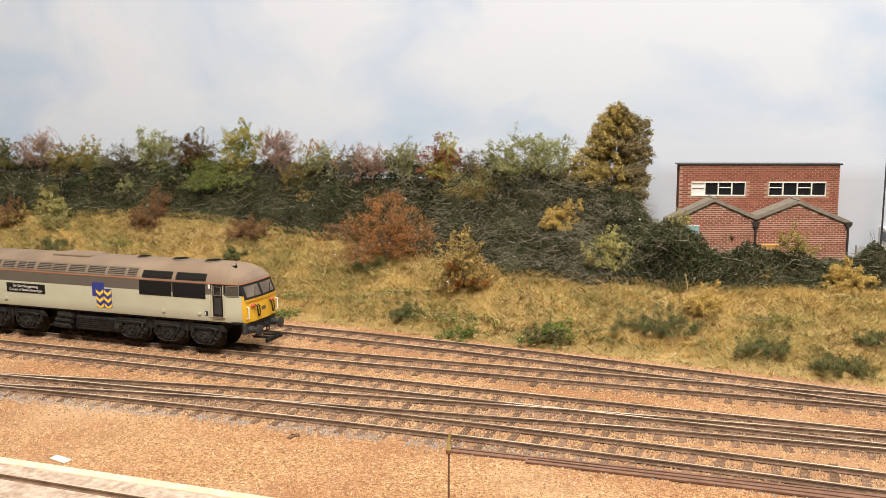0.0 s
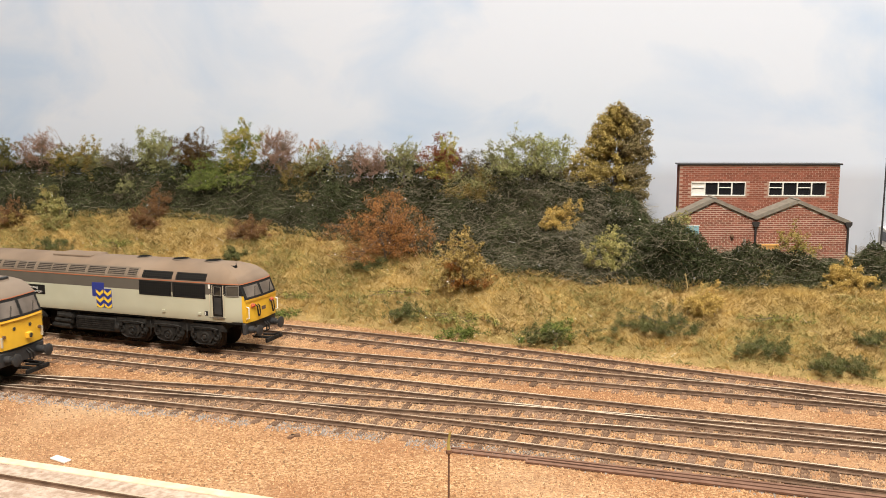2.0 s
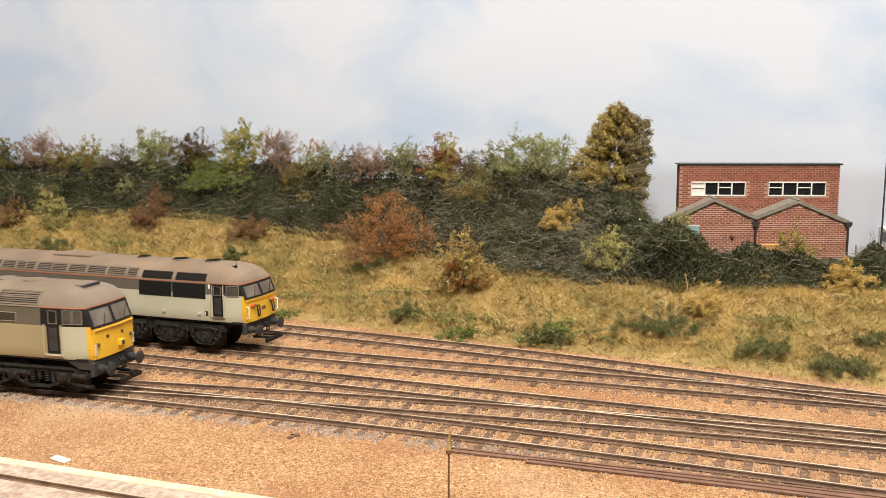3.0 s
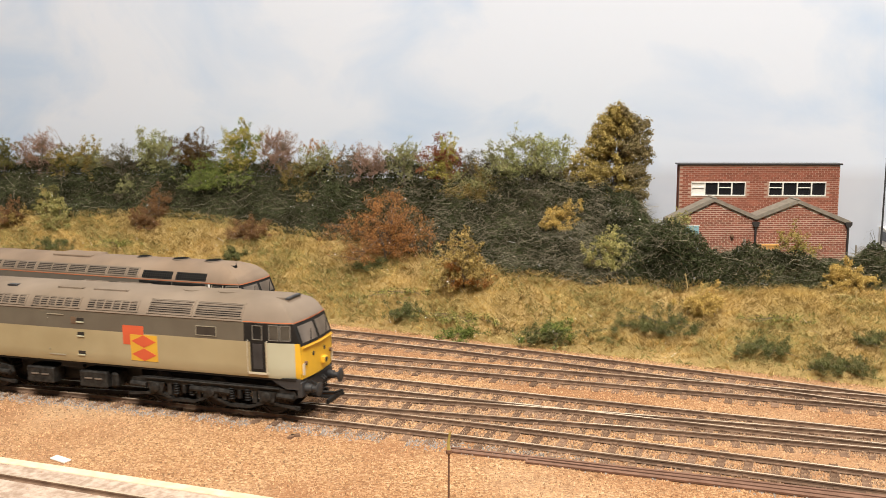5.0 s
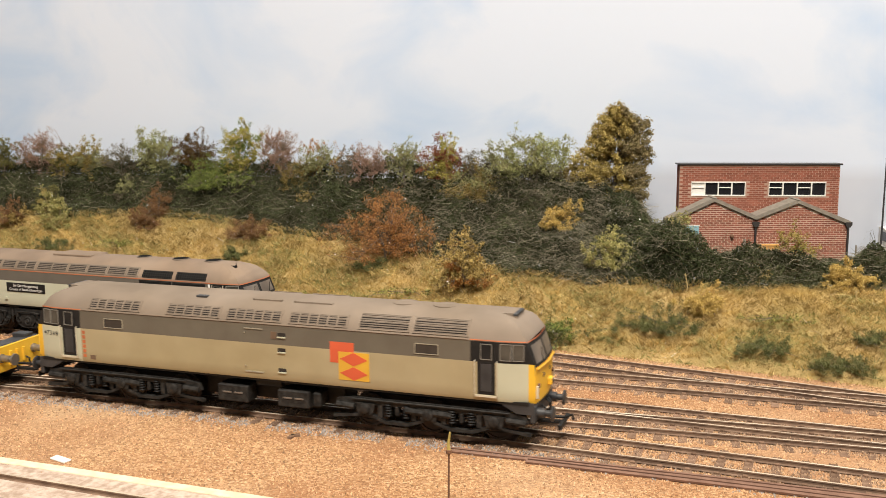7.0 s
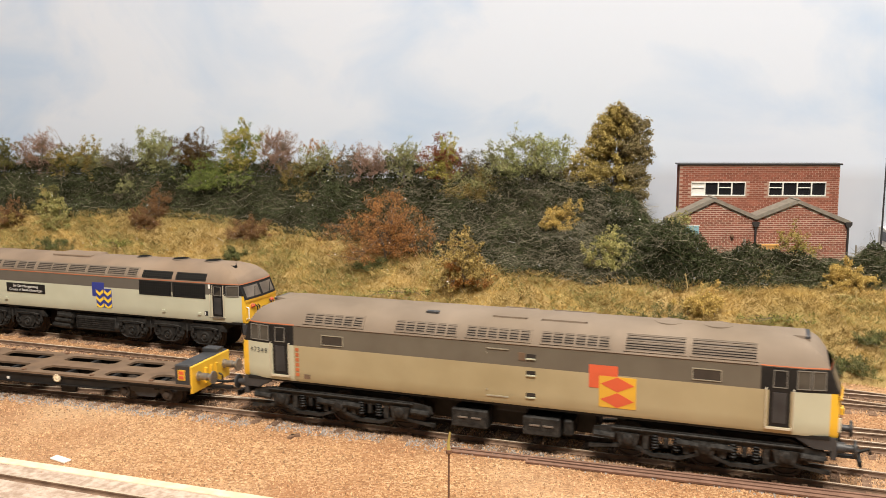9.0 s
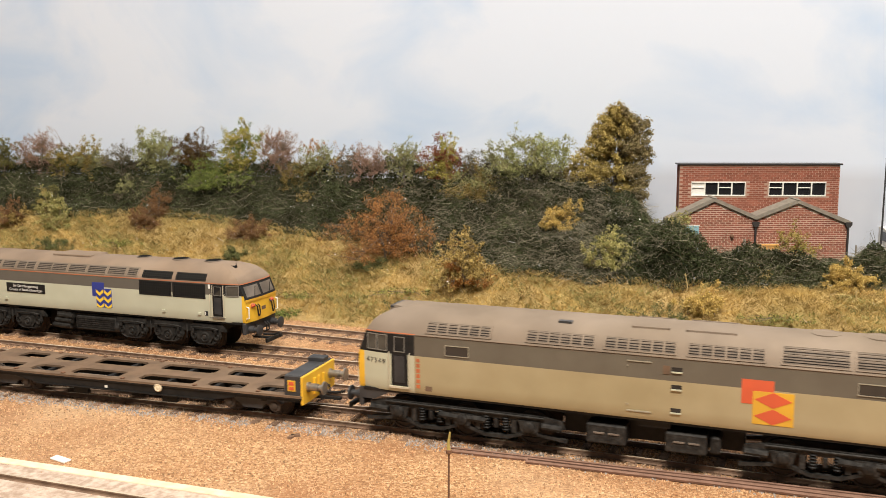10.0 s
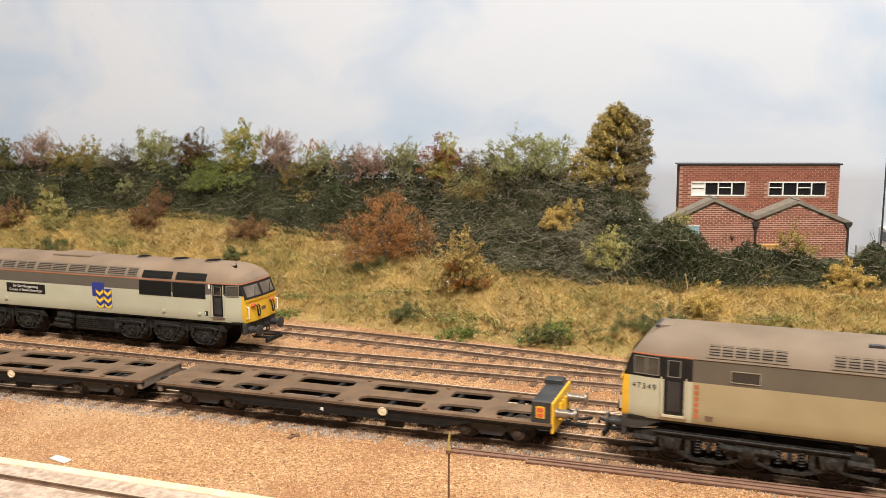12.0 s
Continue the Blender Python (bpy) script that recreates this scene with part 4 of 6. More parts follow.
# ---- container flat wagons ----
def build_wagon(ahead):
    w = thing("container_flat_wagon")
    lead = ahead
    tagged(w, "empty skeletal container flat wagon, dusty deck" + (", yellow buffer end" if lead else ", plain coupled end"), "wagon", group="wagons of the train")
    L = 91.5
    # deck with two rows of openings
    near = [(-77.5, -62.5), (-55.0, -40.0), (-31.5, -4.5), (6.0, 35.0), (42.0, 60.0), (67.0, 81.0)]
    bm = bmesh.new()
    cuts = sorted({-L, L, *[x for h in near for x in h]})
    rows = [-17.2, -13.4, -4.6, 4.6, 13.4, 17.2]
    top, thick = 11.7, 1.0
    for i in range(len(cuts) - 1):
        hole_x = any(a <= cuts[i] and cuts[i + 1] <= b for a, b in near)
        for j in range(5):
            if not (hole_x and j in (1, 3)):
                box(bm, cuts[i], cuts[i + 1], rows[j], rows[j + 1], top - thick, top)
    bmesh.ops.remove_doubles(bm, verts=bm.verts, dist=0.001)
    seen, kill = {}, []
    bm.verts.index_update()
    for f in bm.faces:
        key = tuple(sorted(v.index for v in f.verts))
        if key in seen:
            kill += [f, seen[key]]
        seen[key] = f
    bmesh.ops.delete(bm, geom=list(set(kill)), context="FACES_ONLY")
    # the openings have canted corners
    for a, b in near:
        for y0, y1 in ((rows[1], rows[2]), (rows[3], rows[4])):
            for px, sx in ((a, 1), (b, -1)):
                for py, sy in ((y0, 1), (y1, -1)):
                    cut = 2.7 if (sx > 0) == (py < 0) else 1.5
                    tri = [(px - 0.3 * sx, py - 0.3 * sy), (px + cut * sx, py - 0.3 * sy), (px - 0.3 * sx, py + cut * 0.8 * sy)]
                    lo = [bm.verts.new((x, y, top - 0.96)) for x, y in tri]
                    hi = [bm.verts.new((x, y, top - 0.04)) for x, y in tri]
                    fs = [bm.faces.new(hi), bm.faces.new(lo[::-1])] + [bm.faces.new((lo[i], lo[(i + 1) % 3], hi[(i + 1) % 3], hi[i])) for i in range(3)]
                    bmesh.ops.recalc_face_normals(bm, faces=fs)
    deck = part("deck", bm, M["deck"], w, "dusty brown deck plate with cut-out openings")
    for s in (-1, 1):
        bm = bmesh.new()
        lo, hi = sorted((s * 15.0, s * 16.4))
        prism(bm, [(-L, 10.7), (L, 10.7), (L, 8.8), (60, 8.8), (48, 6.4), (-48, 6.4), (-60, 8.8), (-L, 8.8)], lo, hi)
        box(bm, -L, L, *sorted((s * 14.6, s * 17.0)), 10.0, 10.7)
        box(bm, -48, 48, *sorted((s * 14.6, s * 17.0)), 6.0, 6.5)
        for x in (-24, 24):
            box(bm, x - 4, x + 4, *sorted((s * 13.0, s * 14.8)), 2.6, 6.4)
        part("side_beam", bm, M["black"], w, "black steel side beam")
        for x in (19.8,):
            part("brake_wheel", lathe(bmesh.new(), (x, s * 16.6, 9.6), (0, s, 0), [(0, 1.9), (0.5, 2.0), (0.8, 1.6), (0.6, 1.1), (0.9, 0.4)], 16), M["kerb"], w, "cream handbrake wheel", smooth=True)
        part("label_clip", B(-9, -7.8, *sorted((s * 16.4, s * 16.8)), 7.0, 8.2), M["white"], w)
        for x in (-60, -33, 0, 38, 70):
            part("twist_lock", B(x - 0.9, x + 0.9, *sorted((s * 14.6, s * 16.4)), 11.7, 12.4, bev=0.2), M["rust"], w)
    bm = bmesh.new()
    box(bm, -88, 88, -3, 3, 5.5, 10.6)
    for x in (-80, -47, -12, 20, 45, 72):
        box(bm, x - 1, x + 1, -15, 15, 7.5, 10.6)
    part("centre_spine", bm, M["black"], w)
    part("brake_gear", tube(bmesh.new(), [(-30, -9, 8.0), (-8, -9, 8.0)], 2.4, 10), M["grille"], w, "dull grey brake cylinder")
    ends = ((1, lead), (-1, not lead))
    for sg, buf in ends:
        if buf:
            bm = bmesh.new()
            box(bm, *sorted((sg * (L - 8.5), sg * (L - 0.3))), -16.6, 16.6, 10.4, 20.6, bev=0.5)
            e = part("end_block", bm, M["charcoal"], w, "black raised wagon end")
            part("yellow_end", B(*sorted((sg * (L - 0.6), sg * (L + 0.5))), -16.8, 16.8, 7.5, 20.2, bev=0.3), M["yellow"], w, "yellow end plate")
            for s in (-1, 1):
                em = part("end_emblem", B(*sorted((sg * (L - 6.6), sg * (L - 3.0))), *sorted((s * 16.5, s * 16.9)), 13.6, 18.4), M["logo_yellow"], e, "small orange emblem plate")
                part("emblem_mark", B(*sorted((sg * (L - 6.0), sg * (L - 3.6))), *sorted((s * 16.8, s * 17.05)), 14.2, 15.6), M["red"], em)
                part("emblem_mark", B(*sorted((sg * (L - 6.0), sg * (L - 3.6))), *sorted((s * 16.8, s * 17.05)), 16.3, 17.8), M["red"], em)
                bf = lathe(bmesh.new(), (sg * (L + 0.3), s * 11.4, 14.6), (sg, 0, 0), [(0, 2.2), (1.0, 2.2), (1.1, 1.7), (5.2, 1.7), (5.3, 1.2), (7.4, 1.2), (7.5, 2.9), (8.3, 2.9)], 16)
                part("buffer", bf, M["steel"], w, "worn steel buffer", smooth=True)
            part("end_step", B(*sorted((sg * (L - 9), sg * (L - 1))), 8, 14, 20.4, 22.4, bev=0.3), M["charcoal"], w)
            bm = bmesh.new()
            box(bm, *sorted((sg * (L - 4), sg * (L + 11))), -1.2, 1.2, 6.4, 7.6)
            tube(bm, [(sg * L, 0, 9.5), (sg * (L + 9), 0, 9.5), (sg * (L + 13), 0, 10.5)], 0.7, 6)
            for y in (-4, 5):
                tube(bm, [(sg * (L + 0.4), y, 12), (sg * (L + 3), y, 11), (sg * (L + 3.5), y, 7), (sg * (L + 1), y, 6)], 0.5, 6)
            part("coupling", bm, M["black"], w, "black coupling bar and hoses")
            for k in range(3):
                part("end_bracket", B(*sorted((sg * (L + 0.4), sg * (L + 1.4))), -6 + 4.6 * k, -4.6 + 4.6 * k, 10, 17), M["yellow"], w)
        else:
            part("inner_headstock", B(*sorted((sg * (L - 2.5), sg * (L - 0.2))), -16.8, 16.8, 7.4, 11.0, bev=0.3), M["grille"], w)
            part("bar_coupling", B(*sorted((sg * (L - 4), sg * (L + 5.2))), -1.3, 1.3, 7.2, 8.8), M["black"], w)
    for x in (-66.5, 66.0):
        b = part("bogie", B(-14, 14, -8, 8, 6.4, 9.0, bev=0.4), M["black"], w, "small-wheeled black wagon bogie", at(x, 0, 0))
        for s in (-1, 1):
            lo, hi = sorted((s * 12.6, s * 14.0))
            part("side_frame", prism(bmesh.new(), [(-14.5, 6.4), (-13, 7.9), (-5, 8.6), (5, 8.6), (13, 7.9), (14.5, 6.4), (6, 5.6), (4.5, 3.6), (-4.5, 3.6), (-6, 5.6)], lo, hi), M["charcoal"], b)
            for a in (-11.2, 11.2):
                part("axle_box", lathe(bmesh.new(), (a, s * 13.6, 5.6), (0, s, 0), [(0, 2.9), (0.8, 2.8), (0.9, 1.7), (1.4, 1.5), (1.6, 0.6)], 14), M["wheel"], b, smooth=True)
        for a in (-11.2, 11.2):
            wheelset(b, a, 5.2, SPIN)
    return w


moving = build_moving_locomotive()
parked = build_parked_locomotive()
wagons = [build_wagon(True), build_wagon(False)]


# ---- scenery ----
def leaf_material(name, *colours, rough=0.85, patchy=0.0, patch_scale=14.0, tint=None):
    """Each leaf takes its own colour from a ramp; whole patches may run lighter, darker or towards a tint."""
    m = bpy.data.materials.new(name)
    m.use_nodes = True
    n, l = m.node_tree.nodes, m.node_tree.links
    b = n["Principled BSDF"]
    b.inputs["Roughness"].default_value, b.inputs["Specular IOR Level"].default_value = 0.95, 0.04
    geo, r = n.new("ShaderNodeNewGeometry"), n.new("ShaderNodeValToRGB")
    el = r.color_ramp.elements
    for i, c in enumerate(colours):
        p = i / (len(colours) - 1)
        e = el[0] if i == 0 else (el[1] if p == 1 else el.new(p))
        e.position, e.color = p, (*c, 1)
    l.new(geo.outputs["Random Per Island"], r.inputs["Fac"])
    out = r.outputs["Color"]
    if patchy:
        co = n.new("ShaderNodeTexCoord")
        for sc, col in ((patch_scale, tint), (patch_scale * 4, None)):
            t, mr = n.new("ShaderNodeTexNoise"), n.new("ShaderNodeMapRange")
            t.inputs["Scale"].default_value, t.inputs["Detail"].default_value = sc, 3.0
            l.new(co.outputs["Object"], t.inputs["Vector"])
            mr.inputs["From Min"].default_value, mr.inputs["From Max"].default_value = 0.35, 0.65
            l.new(t.outputs["Fac"], mr.inputs["Value"])
            if col:
                x = n.new("ShaderNodeMix")
                x.data_type = "RGBA"
                mr.inputs["To Max"].default_value = 0.6
                l.new(mr.outputs["Result"], x.inputs["Factor"])
                l.new(out, x.inputs["A"])
                x.inputs["B"].default_value = (*col, 1)
                out = x.outputs["Result"]
            else:
                mr.inputs["To Min"].default_value, mr.inputs["To Max"].default_value = 1 - patchy, 1 + patchy
                hs = n.new("ShaderNodeHueSaturation")
                l.new(out, hs.inputs["Color"])
                l.new(mr.outputs["Result"], hs.inputs["Value"])
                out = hs.outputs["Color"]
    l.new(out, b.inputs["Base Color"])
    return m


PAL = {
    "olive": ((0.06, 0.065, 0.025), (0.16, 0.15, 0.05), (0.27, 0.24, 0.09)),
    "pink": ((0.20, 0.11, 0.07), (0.34, 0.20, 0.14), (0.46, 0.31, 0.24)),
    "mustard": ((0.14, 0.10, 0.025), (0.32, 0.24, 0.06), (0.48, 0.38, 0.13)),
    "grey": ((0.05, 0.045, 0.03), (0.13, 0.11, 0.075), (0.20, 0.18, 0.12)),
    "sage": ((0.11, 0.11, 0.045), (0.25, 0.26, 0.10), (0.41, 0.41, 0.19)),
    "umber": ((0.04, 0.025, 0.012), (0.11, 0.065, 0.025), (0.19, 0.12, 0.05)),
    "green": ((0.055, 0.08, 0.02), (0.14, 0.185, 0.045), (0.28, 0.33, 0.09)),
    "lemon": ((0.13, 0.13, 0.03), (0.40, 0.36, 0.08), (0.55, 0.47, 0.12)),
    "rustthin": ((0.12, 0.07, 0.025), (0.30, 0.15, 0.05), (0.32, 0.26, 0.09)),
    "crimson": ((0.14, 0.04, 0.03), (0.29, 0.075, 0.05), (0.36, 0.16, 0.08)),
    "palegreen": ((0.14, 0.155, 0.055), (0.32, 0.35, 0.12), (0.48, 0.50, 0.21)),
    "rust": ((0.16, 0.06, 0.02), (0.40, 0.175, 0.055), (0.56, 0.29, 0.11)),
    "gold": ((0.14, 0.085, 0.025), (0.42, 0.28, 0.07), (0.64, 0.49, 0.18)),
    "russet": ((0.13, 0.065, 0.03), (0.25, 0.13, 0.06), (0.34, 0.20, 0.10)),
    "lime": ((0.14, 0.14, 0.03), (0.36, 0.35, 0.10), (0.56, 0.52, 0.22)),
    "yellow": ((0.32, 0.21, 0.05), (0.60, 0.42, 0.11), (0.74, 0.56, 0.20)),
    "shrub": ((0.055, 0.065, 0.026), (0.12, 0.135, 0.052), (0.23, 0.235, 0.095)),
    "moss_weed": ((0.11, 0.12, 0.03), (0.27, 0.28, 0.08), (0.45, 0.42, 0.14)),
    "tall_dull": ((0.13, 0.11, 0.045), (0.29, 0.23, 0.085), (0.42, 0.33, 0.14), (0.50, 0.35, 0.085), (0.35, 0.28, 0.15)),
    "orange": ((0.20, 0.07, 0.02), (0.45, 0.19, 0.05), (0.55, 0.30, 0.10)),
    "tall": ((0.20, 0.15, 0.04), (0.48, 0.33, 0.055), (0.72, 0.51, 0.10), (0.33, 0.27, 0.095), (0.52, 0.41, 0.15)),
}
LEAF = {k: leaf_material(k + "_leaves", *v) for k, v in PAL.items()}
M["bark"] = material("twig_bark", (0.13, 0.10, 0.07), 0.9, second=(0.24, 0.20, 0.15), scale=300, amount=0.6)
M["pale_bark"] = material("pale_twig", (0.40, 0.30, 0.13), 0.9, second=(0.55, 0.43, 0.2), scale=300, amount=0.6)
M["dry"] = leaf_material("straw_blades", (0.39, 0.26, 0.09), (0.71, 0.51, 0.215), (0.87, 0.72, 0.40), (0.57, 0.395, 0.145), patchy=0.42, patch_scale=15.0, tint=(0.34, 0.25, 0.09))
M["straw"] = leaf_material("long_straws", (0.60, 0.46, 0.20), (0.82, 0.68, 0.38), (0.70, 0.54, 0.25))
M["moss"] = leaf_material("green_blades", (0.17, 0.175, 0.055), (0.36, 0.335, 0.115), (0.56, 0.49, 0.21), patchy=0.38, patch_scale=22.0, tint=(0.20, 0.22, 0.08))
M["bramble"] = leaf_material("bramble_leaves", (0.026, 0.035, 0.015), (0.062, 0.080, 0.033), (0.120, 0.142, 0.060), (0.072, 0.082, 0.040), patchy=0.5, patch_scale=11.0, tint=(0.088, 0.092, 0.050))
M["pale_stone"] = material("pale_stone", (0.355, 0.33, 0.31), 0.95, spread=0.35, spec=0.05)
M["bed_stone"] = material("track_bed_stone", (0.40, 0.275, 0.185), 0.95, spread=0.5, spec=0.1)
M["runner"] = leaf_material("bramble_runners", (0.06, 0.058, 0.038), (0.17, 0.155, 0.105), (0.36, 0.32, 0.235))


def leaves_mesh(name, centres, size, mat, parent=None, rng=None, flat=0.0, long=1.6):
    """Many small folded leaves, each an island of its own, at given places in millimetres."""
    n = len(centres)
    d = rng.normal(size=(n, 3))
    d[:, 2] *= 1 - flat
    d /= np.linalg.norm(d, axis=1)[:, None]
    e = np.cross(d, rng.normal(size=(n, 3)))
    e /= np.linalg.norm(e, axis=1)[:, None]
    s = size * rng.uniform(0.55, 1.3, (n, 1))
    c = np.asarray(centres)
    nrm = np.cross(d, e) * s * 0.25
    v = np.stack([c - d * s * long / 2, c + e * s / 2 + nrm, c + d * s * long / 2, c - e * s / 2 + nrm], 1).reshape(-1, 3) * MM
    i = np.arange(n) * 4
    f = np.stack([np.stack([i, i + 1, i + 2], 1), np.stack([i, i + 2, i + 3], 1)], 1).reshape(-1, 3)
    return raw_mesh(name, v, f, mat, parent)


def raw_mesh(name, v, f, mat, parent=None):
    me = bpy.data.meshes.new(name)
    me.from_pydata(v.tolist(), [], f.tolist())
    me.materials.append(mat)
    ob = new(name, me)
    ob.parent = parent
    return ob


def blades_mesh(name, roots, vec, width, mat, rng, bend=0.3):
    """Grass blades or runners: bent strips of three points."""
    n = len(roots)
    side = np.cross(vec, rng.normal(size=(n, 3)))
    side /= np.linalg.norm(side, axis=1)[:, None] + 1e-9
    up = rng.normal(size=(n, 3)) * bend * np.linalg.norm(vec, axis=1)[:, None]
    w = width * rng.uniform(0.6, 1.3, (n, 1))
    a, b, c = roots, roots + vec * 0.5 + up, roots + vec
    v = np.stack([a - side * w, a + side * w, b - side * w * 0.8, b + side * w * 0.8, c - side * w * 0.3, c + side * w * 0.3], 1).reshape(-1, 3) * MM
    i = np.arange(n)[:, None] * 6
    q = np.concatenate([i + np.array([[0, 1, 3]]), i + np.array([[0, 3, 2]]), i + np.array([[2, 3, 5]]), i + np.array([[2, 5, 4]])], 1).reshape(-1, 3)
    return raw_mesh(name, v, q, mat)


SEED = [7]


def plant(kind, palette, x, y, h, w, label, mix="", share=0.0, dense=1.0):
    """A bush or small tree: forked limbs, many fine twigs and tufts of small leaves along them, in an uneven outline."""
    SEED[0] += 1
    seed = SEED[0]
    rng = np.random.default_rng(seed)
    name = {"tree": "tree", "bush": "bush", "low": "shrub"}[kind]
    t = thing(name, at(x, y, ground_z(x, y) - 0.6))
    tagged(t, label, "tree" if kind == "tree" else "bush", group="trees and bushes on the bank")
    foot = {"tree": 0.10, "bush": 0.05, "low": 0.0}[kind]
    w, h = w * {"tree": 1.46, "bush": 1.3, "low": 1.5}[kind], h * {"tree": 1.05, "bush": 1.05, "low": 0.85}[kind]
    bark = M["pale_bark"] if palette in ("lime", "yellow", "lemon", "rustthin") else M["bark"]

    def spot(out):
        """A place in the crown; out runs from the heart to the skin."""
        d = rng.normal(size=3)
        d /= np.linalg.norm(d)
        if kind != "tree":
            d[2] = abs(d[2])
        lump = 0.84 + 0.55 * noise.noise((d[0] * 1.6 + seed * 3.1, d[1] * 1.6, d[2] * 1.9)) + 0.35 * noise.noise((d[0] * 4.0, d[1] * 4.0 + seed, d[2] * 4.0))
        r = out * lump
        mid = h * (1 + foot) / 2 if kind == "tree" else h * foot
        half = h * (1 - foot) / 2 if kind == "tree" else h * (1 - foot)
        return Vector((d[0] * r * w * 0.52, d[1] * r * w * 0.36, max(0.5, mid + d[2] * r * half)))

    r0 = 0.012 * h + 0.25
    lean = Vector((rng.uniform(-0.1, 0.1) * h, rng.uniform(-0.1, 0.1) * h, h * (0.6 if kind == "tree" else 0.35)))
    part("trunk", tube(bmesh.new(), [(0, 0, -1), (lean.x * 0.3, lean.y * 0.2, lean.z * 0.5), lean], r0, 6, 0.25), bark, t)
    nl = {"tree": 9, "bush": 12, "low": 10}[kind]
    limbs, joints, owner = [], [], []
    for k in range(nl):
        root = lean * rng.uniform(0.1, 1.0)
        end = spot(rng.uniform(0.6, 0.9))
        mid = root.lerp(end, 0.5) + Vector(rng.normal(size=3) * 0.04 * h) + Vector((0, 0, 0.03 * h))
        limbs.append(tube(bmesh.new(), [root, root.lerp(mid, 0.6), mid, end], r0 * 0.42, 4, 0.13))
        for j in range(1, 9):
            u = j / 8
            joints.append(tuple(root.lerp(mid, u * 2) if u < 0.5 else mid.lerp(end, u * 2 - 1)))
            owner.append(k)
    joints = np.array(joints)
    thick = dense * {"pink": 0.62, "grey": 0.38, "rustthin": 0.6, "sage": 0.75, "palegreen": 0.8, "lime": 0.8, "lemon": 0.95, "shrub": 1.25, "green": 1.3, "rust": 1.25, "umber": 1.2}.get(palette, 1.0)
    size = {"russet": 0.50, "rust": 0.66, "pink": 0.55, "grey": 0.6, "rustthin": 0.62, "green": 0.72, "shrub": 0.5, "yellow": 0.6}.get(palette, 0.82)
    nt = int(min(460, max(60, 0.13 * w * h)))
    tufts, heft = [], []
    for k in range(nt):
        p = spot(rng.uniform(0, 1) ** 0.4 * (1.0 if rng.uniform() > 0.06 else 1.18))
        gap = joints - np.array(p)
        i = int(np.argmin((gap ** 2).sum(1) + np.maximum(gap[:, 2], 0) ** 2))
        a = Vector(joints[i])
        if (p - a).length > 0.32 * max(w, h):
            p = a.lerp(p, 0.32 * max(w, h) / (p - a).length)
        b = a.lerp(p, 0.55) + Vector(rng.normal(size=3) * 0.07 * (p - a).length)
        tube(limbs[owner[i]], [a, b, p], max(0.10, r0 * 0.14), 3, 0.06, cap=False)
        full = rng.uniform(0.4, 1.5)
        for u in (0.35, 0.6, 0.8, 0.95, 1.03):
            q = a.lerp(b, u / 0.55) if u < 0.55 else b.lerp(p, (u - 0.55) / 0.45)
            tufts.append(tuple(q + Vector(rng.normal(size=3) * 0.5)))
            heft.append(full * (0.5 + u))
    for bm in limbs:
        part("limb", bm, bark, t)
    tufts, heft = np.array(tufts), np.array(heft)
    n = int(min(16000, max(350, thick * 2.7 * w * h / (size * size) * (0.72 if kind == "tree" else 1.0))))
    idx = rng.choice(len(tufts), n, p=heft / heft.sum())
    c = tufts[idx] + rng.normal(size=(n, 3)) * (0.5 + 0.007 * w)
    c[:, 2] = np.maximum(c[:, 2], rng.uniform(0.1, 0.9, n))
    other = np.zeros(n, bool)
    if mix:
        tone = np.array([noise.noise((p[0] * 0.09 + seed, p[1] * 0.09, p[2] * 0.09)) for p in tufts])
        other = (tone > np.quantile(tone, 1 - share))[idx]
        leaves_mesh("crown", c[other], size, LEAF[mix], t, rng)["kind"] = "stuff"
    leaves_mesh("crown", c[~other], size, LEAF[palette], t, rng)["kind"] = "stuff"
    return t


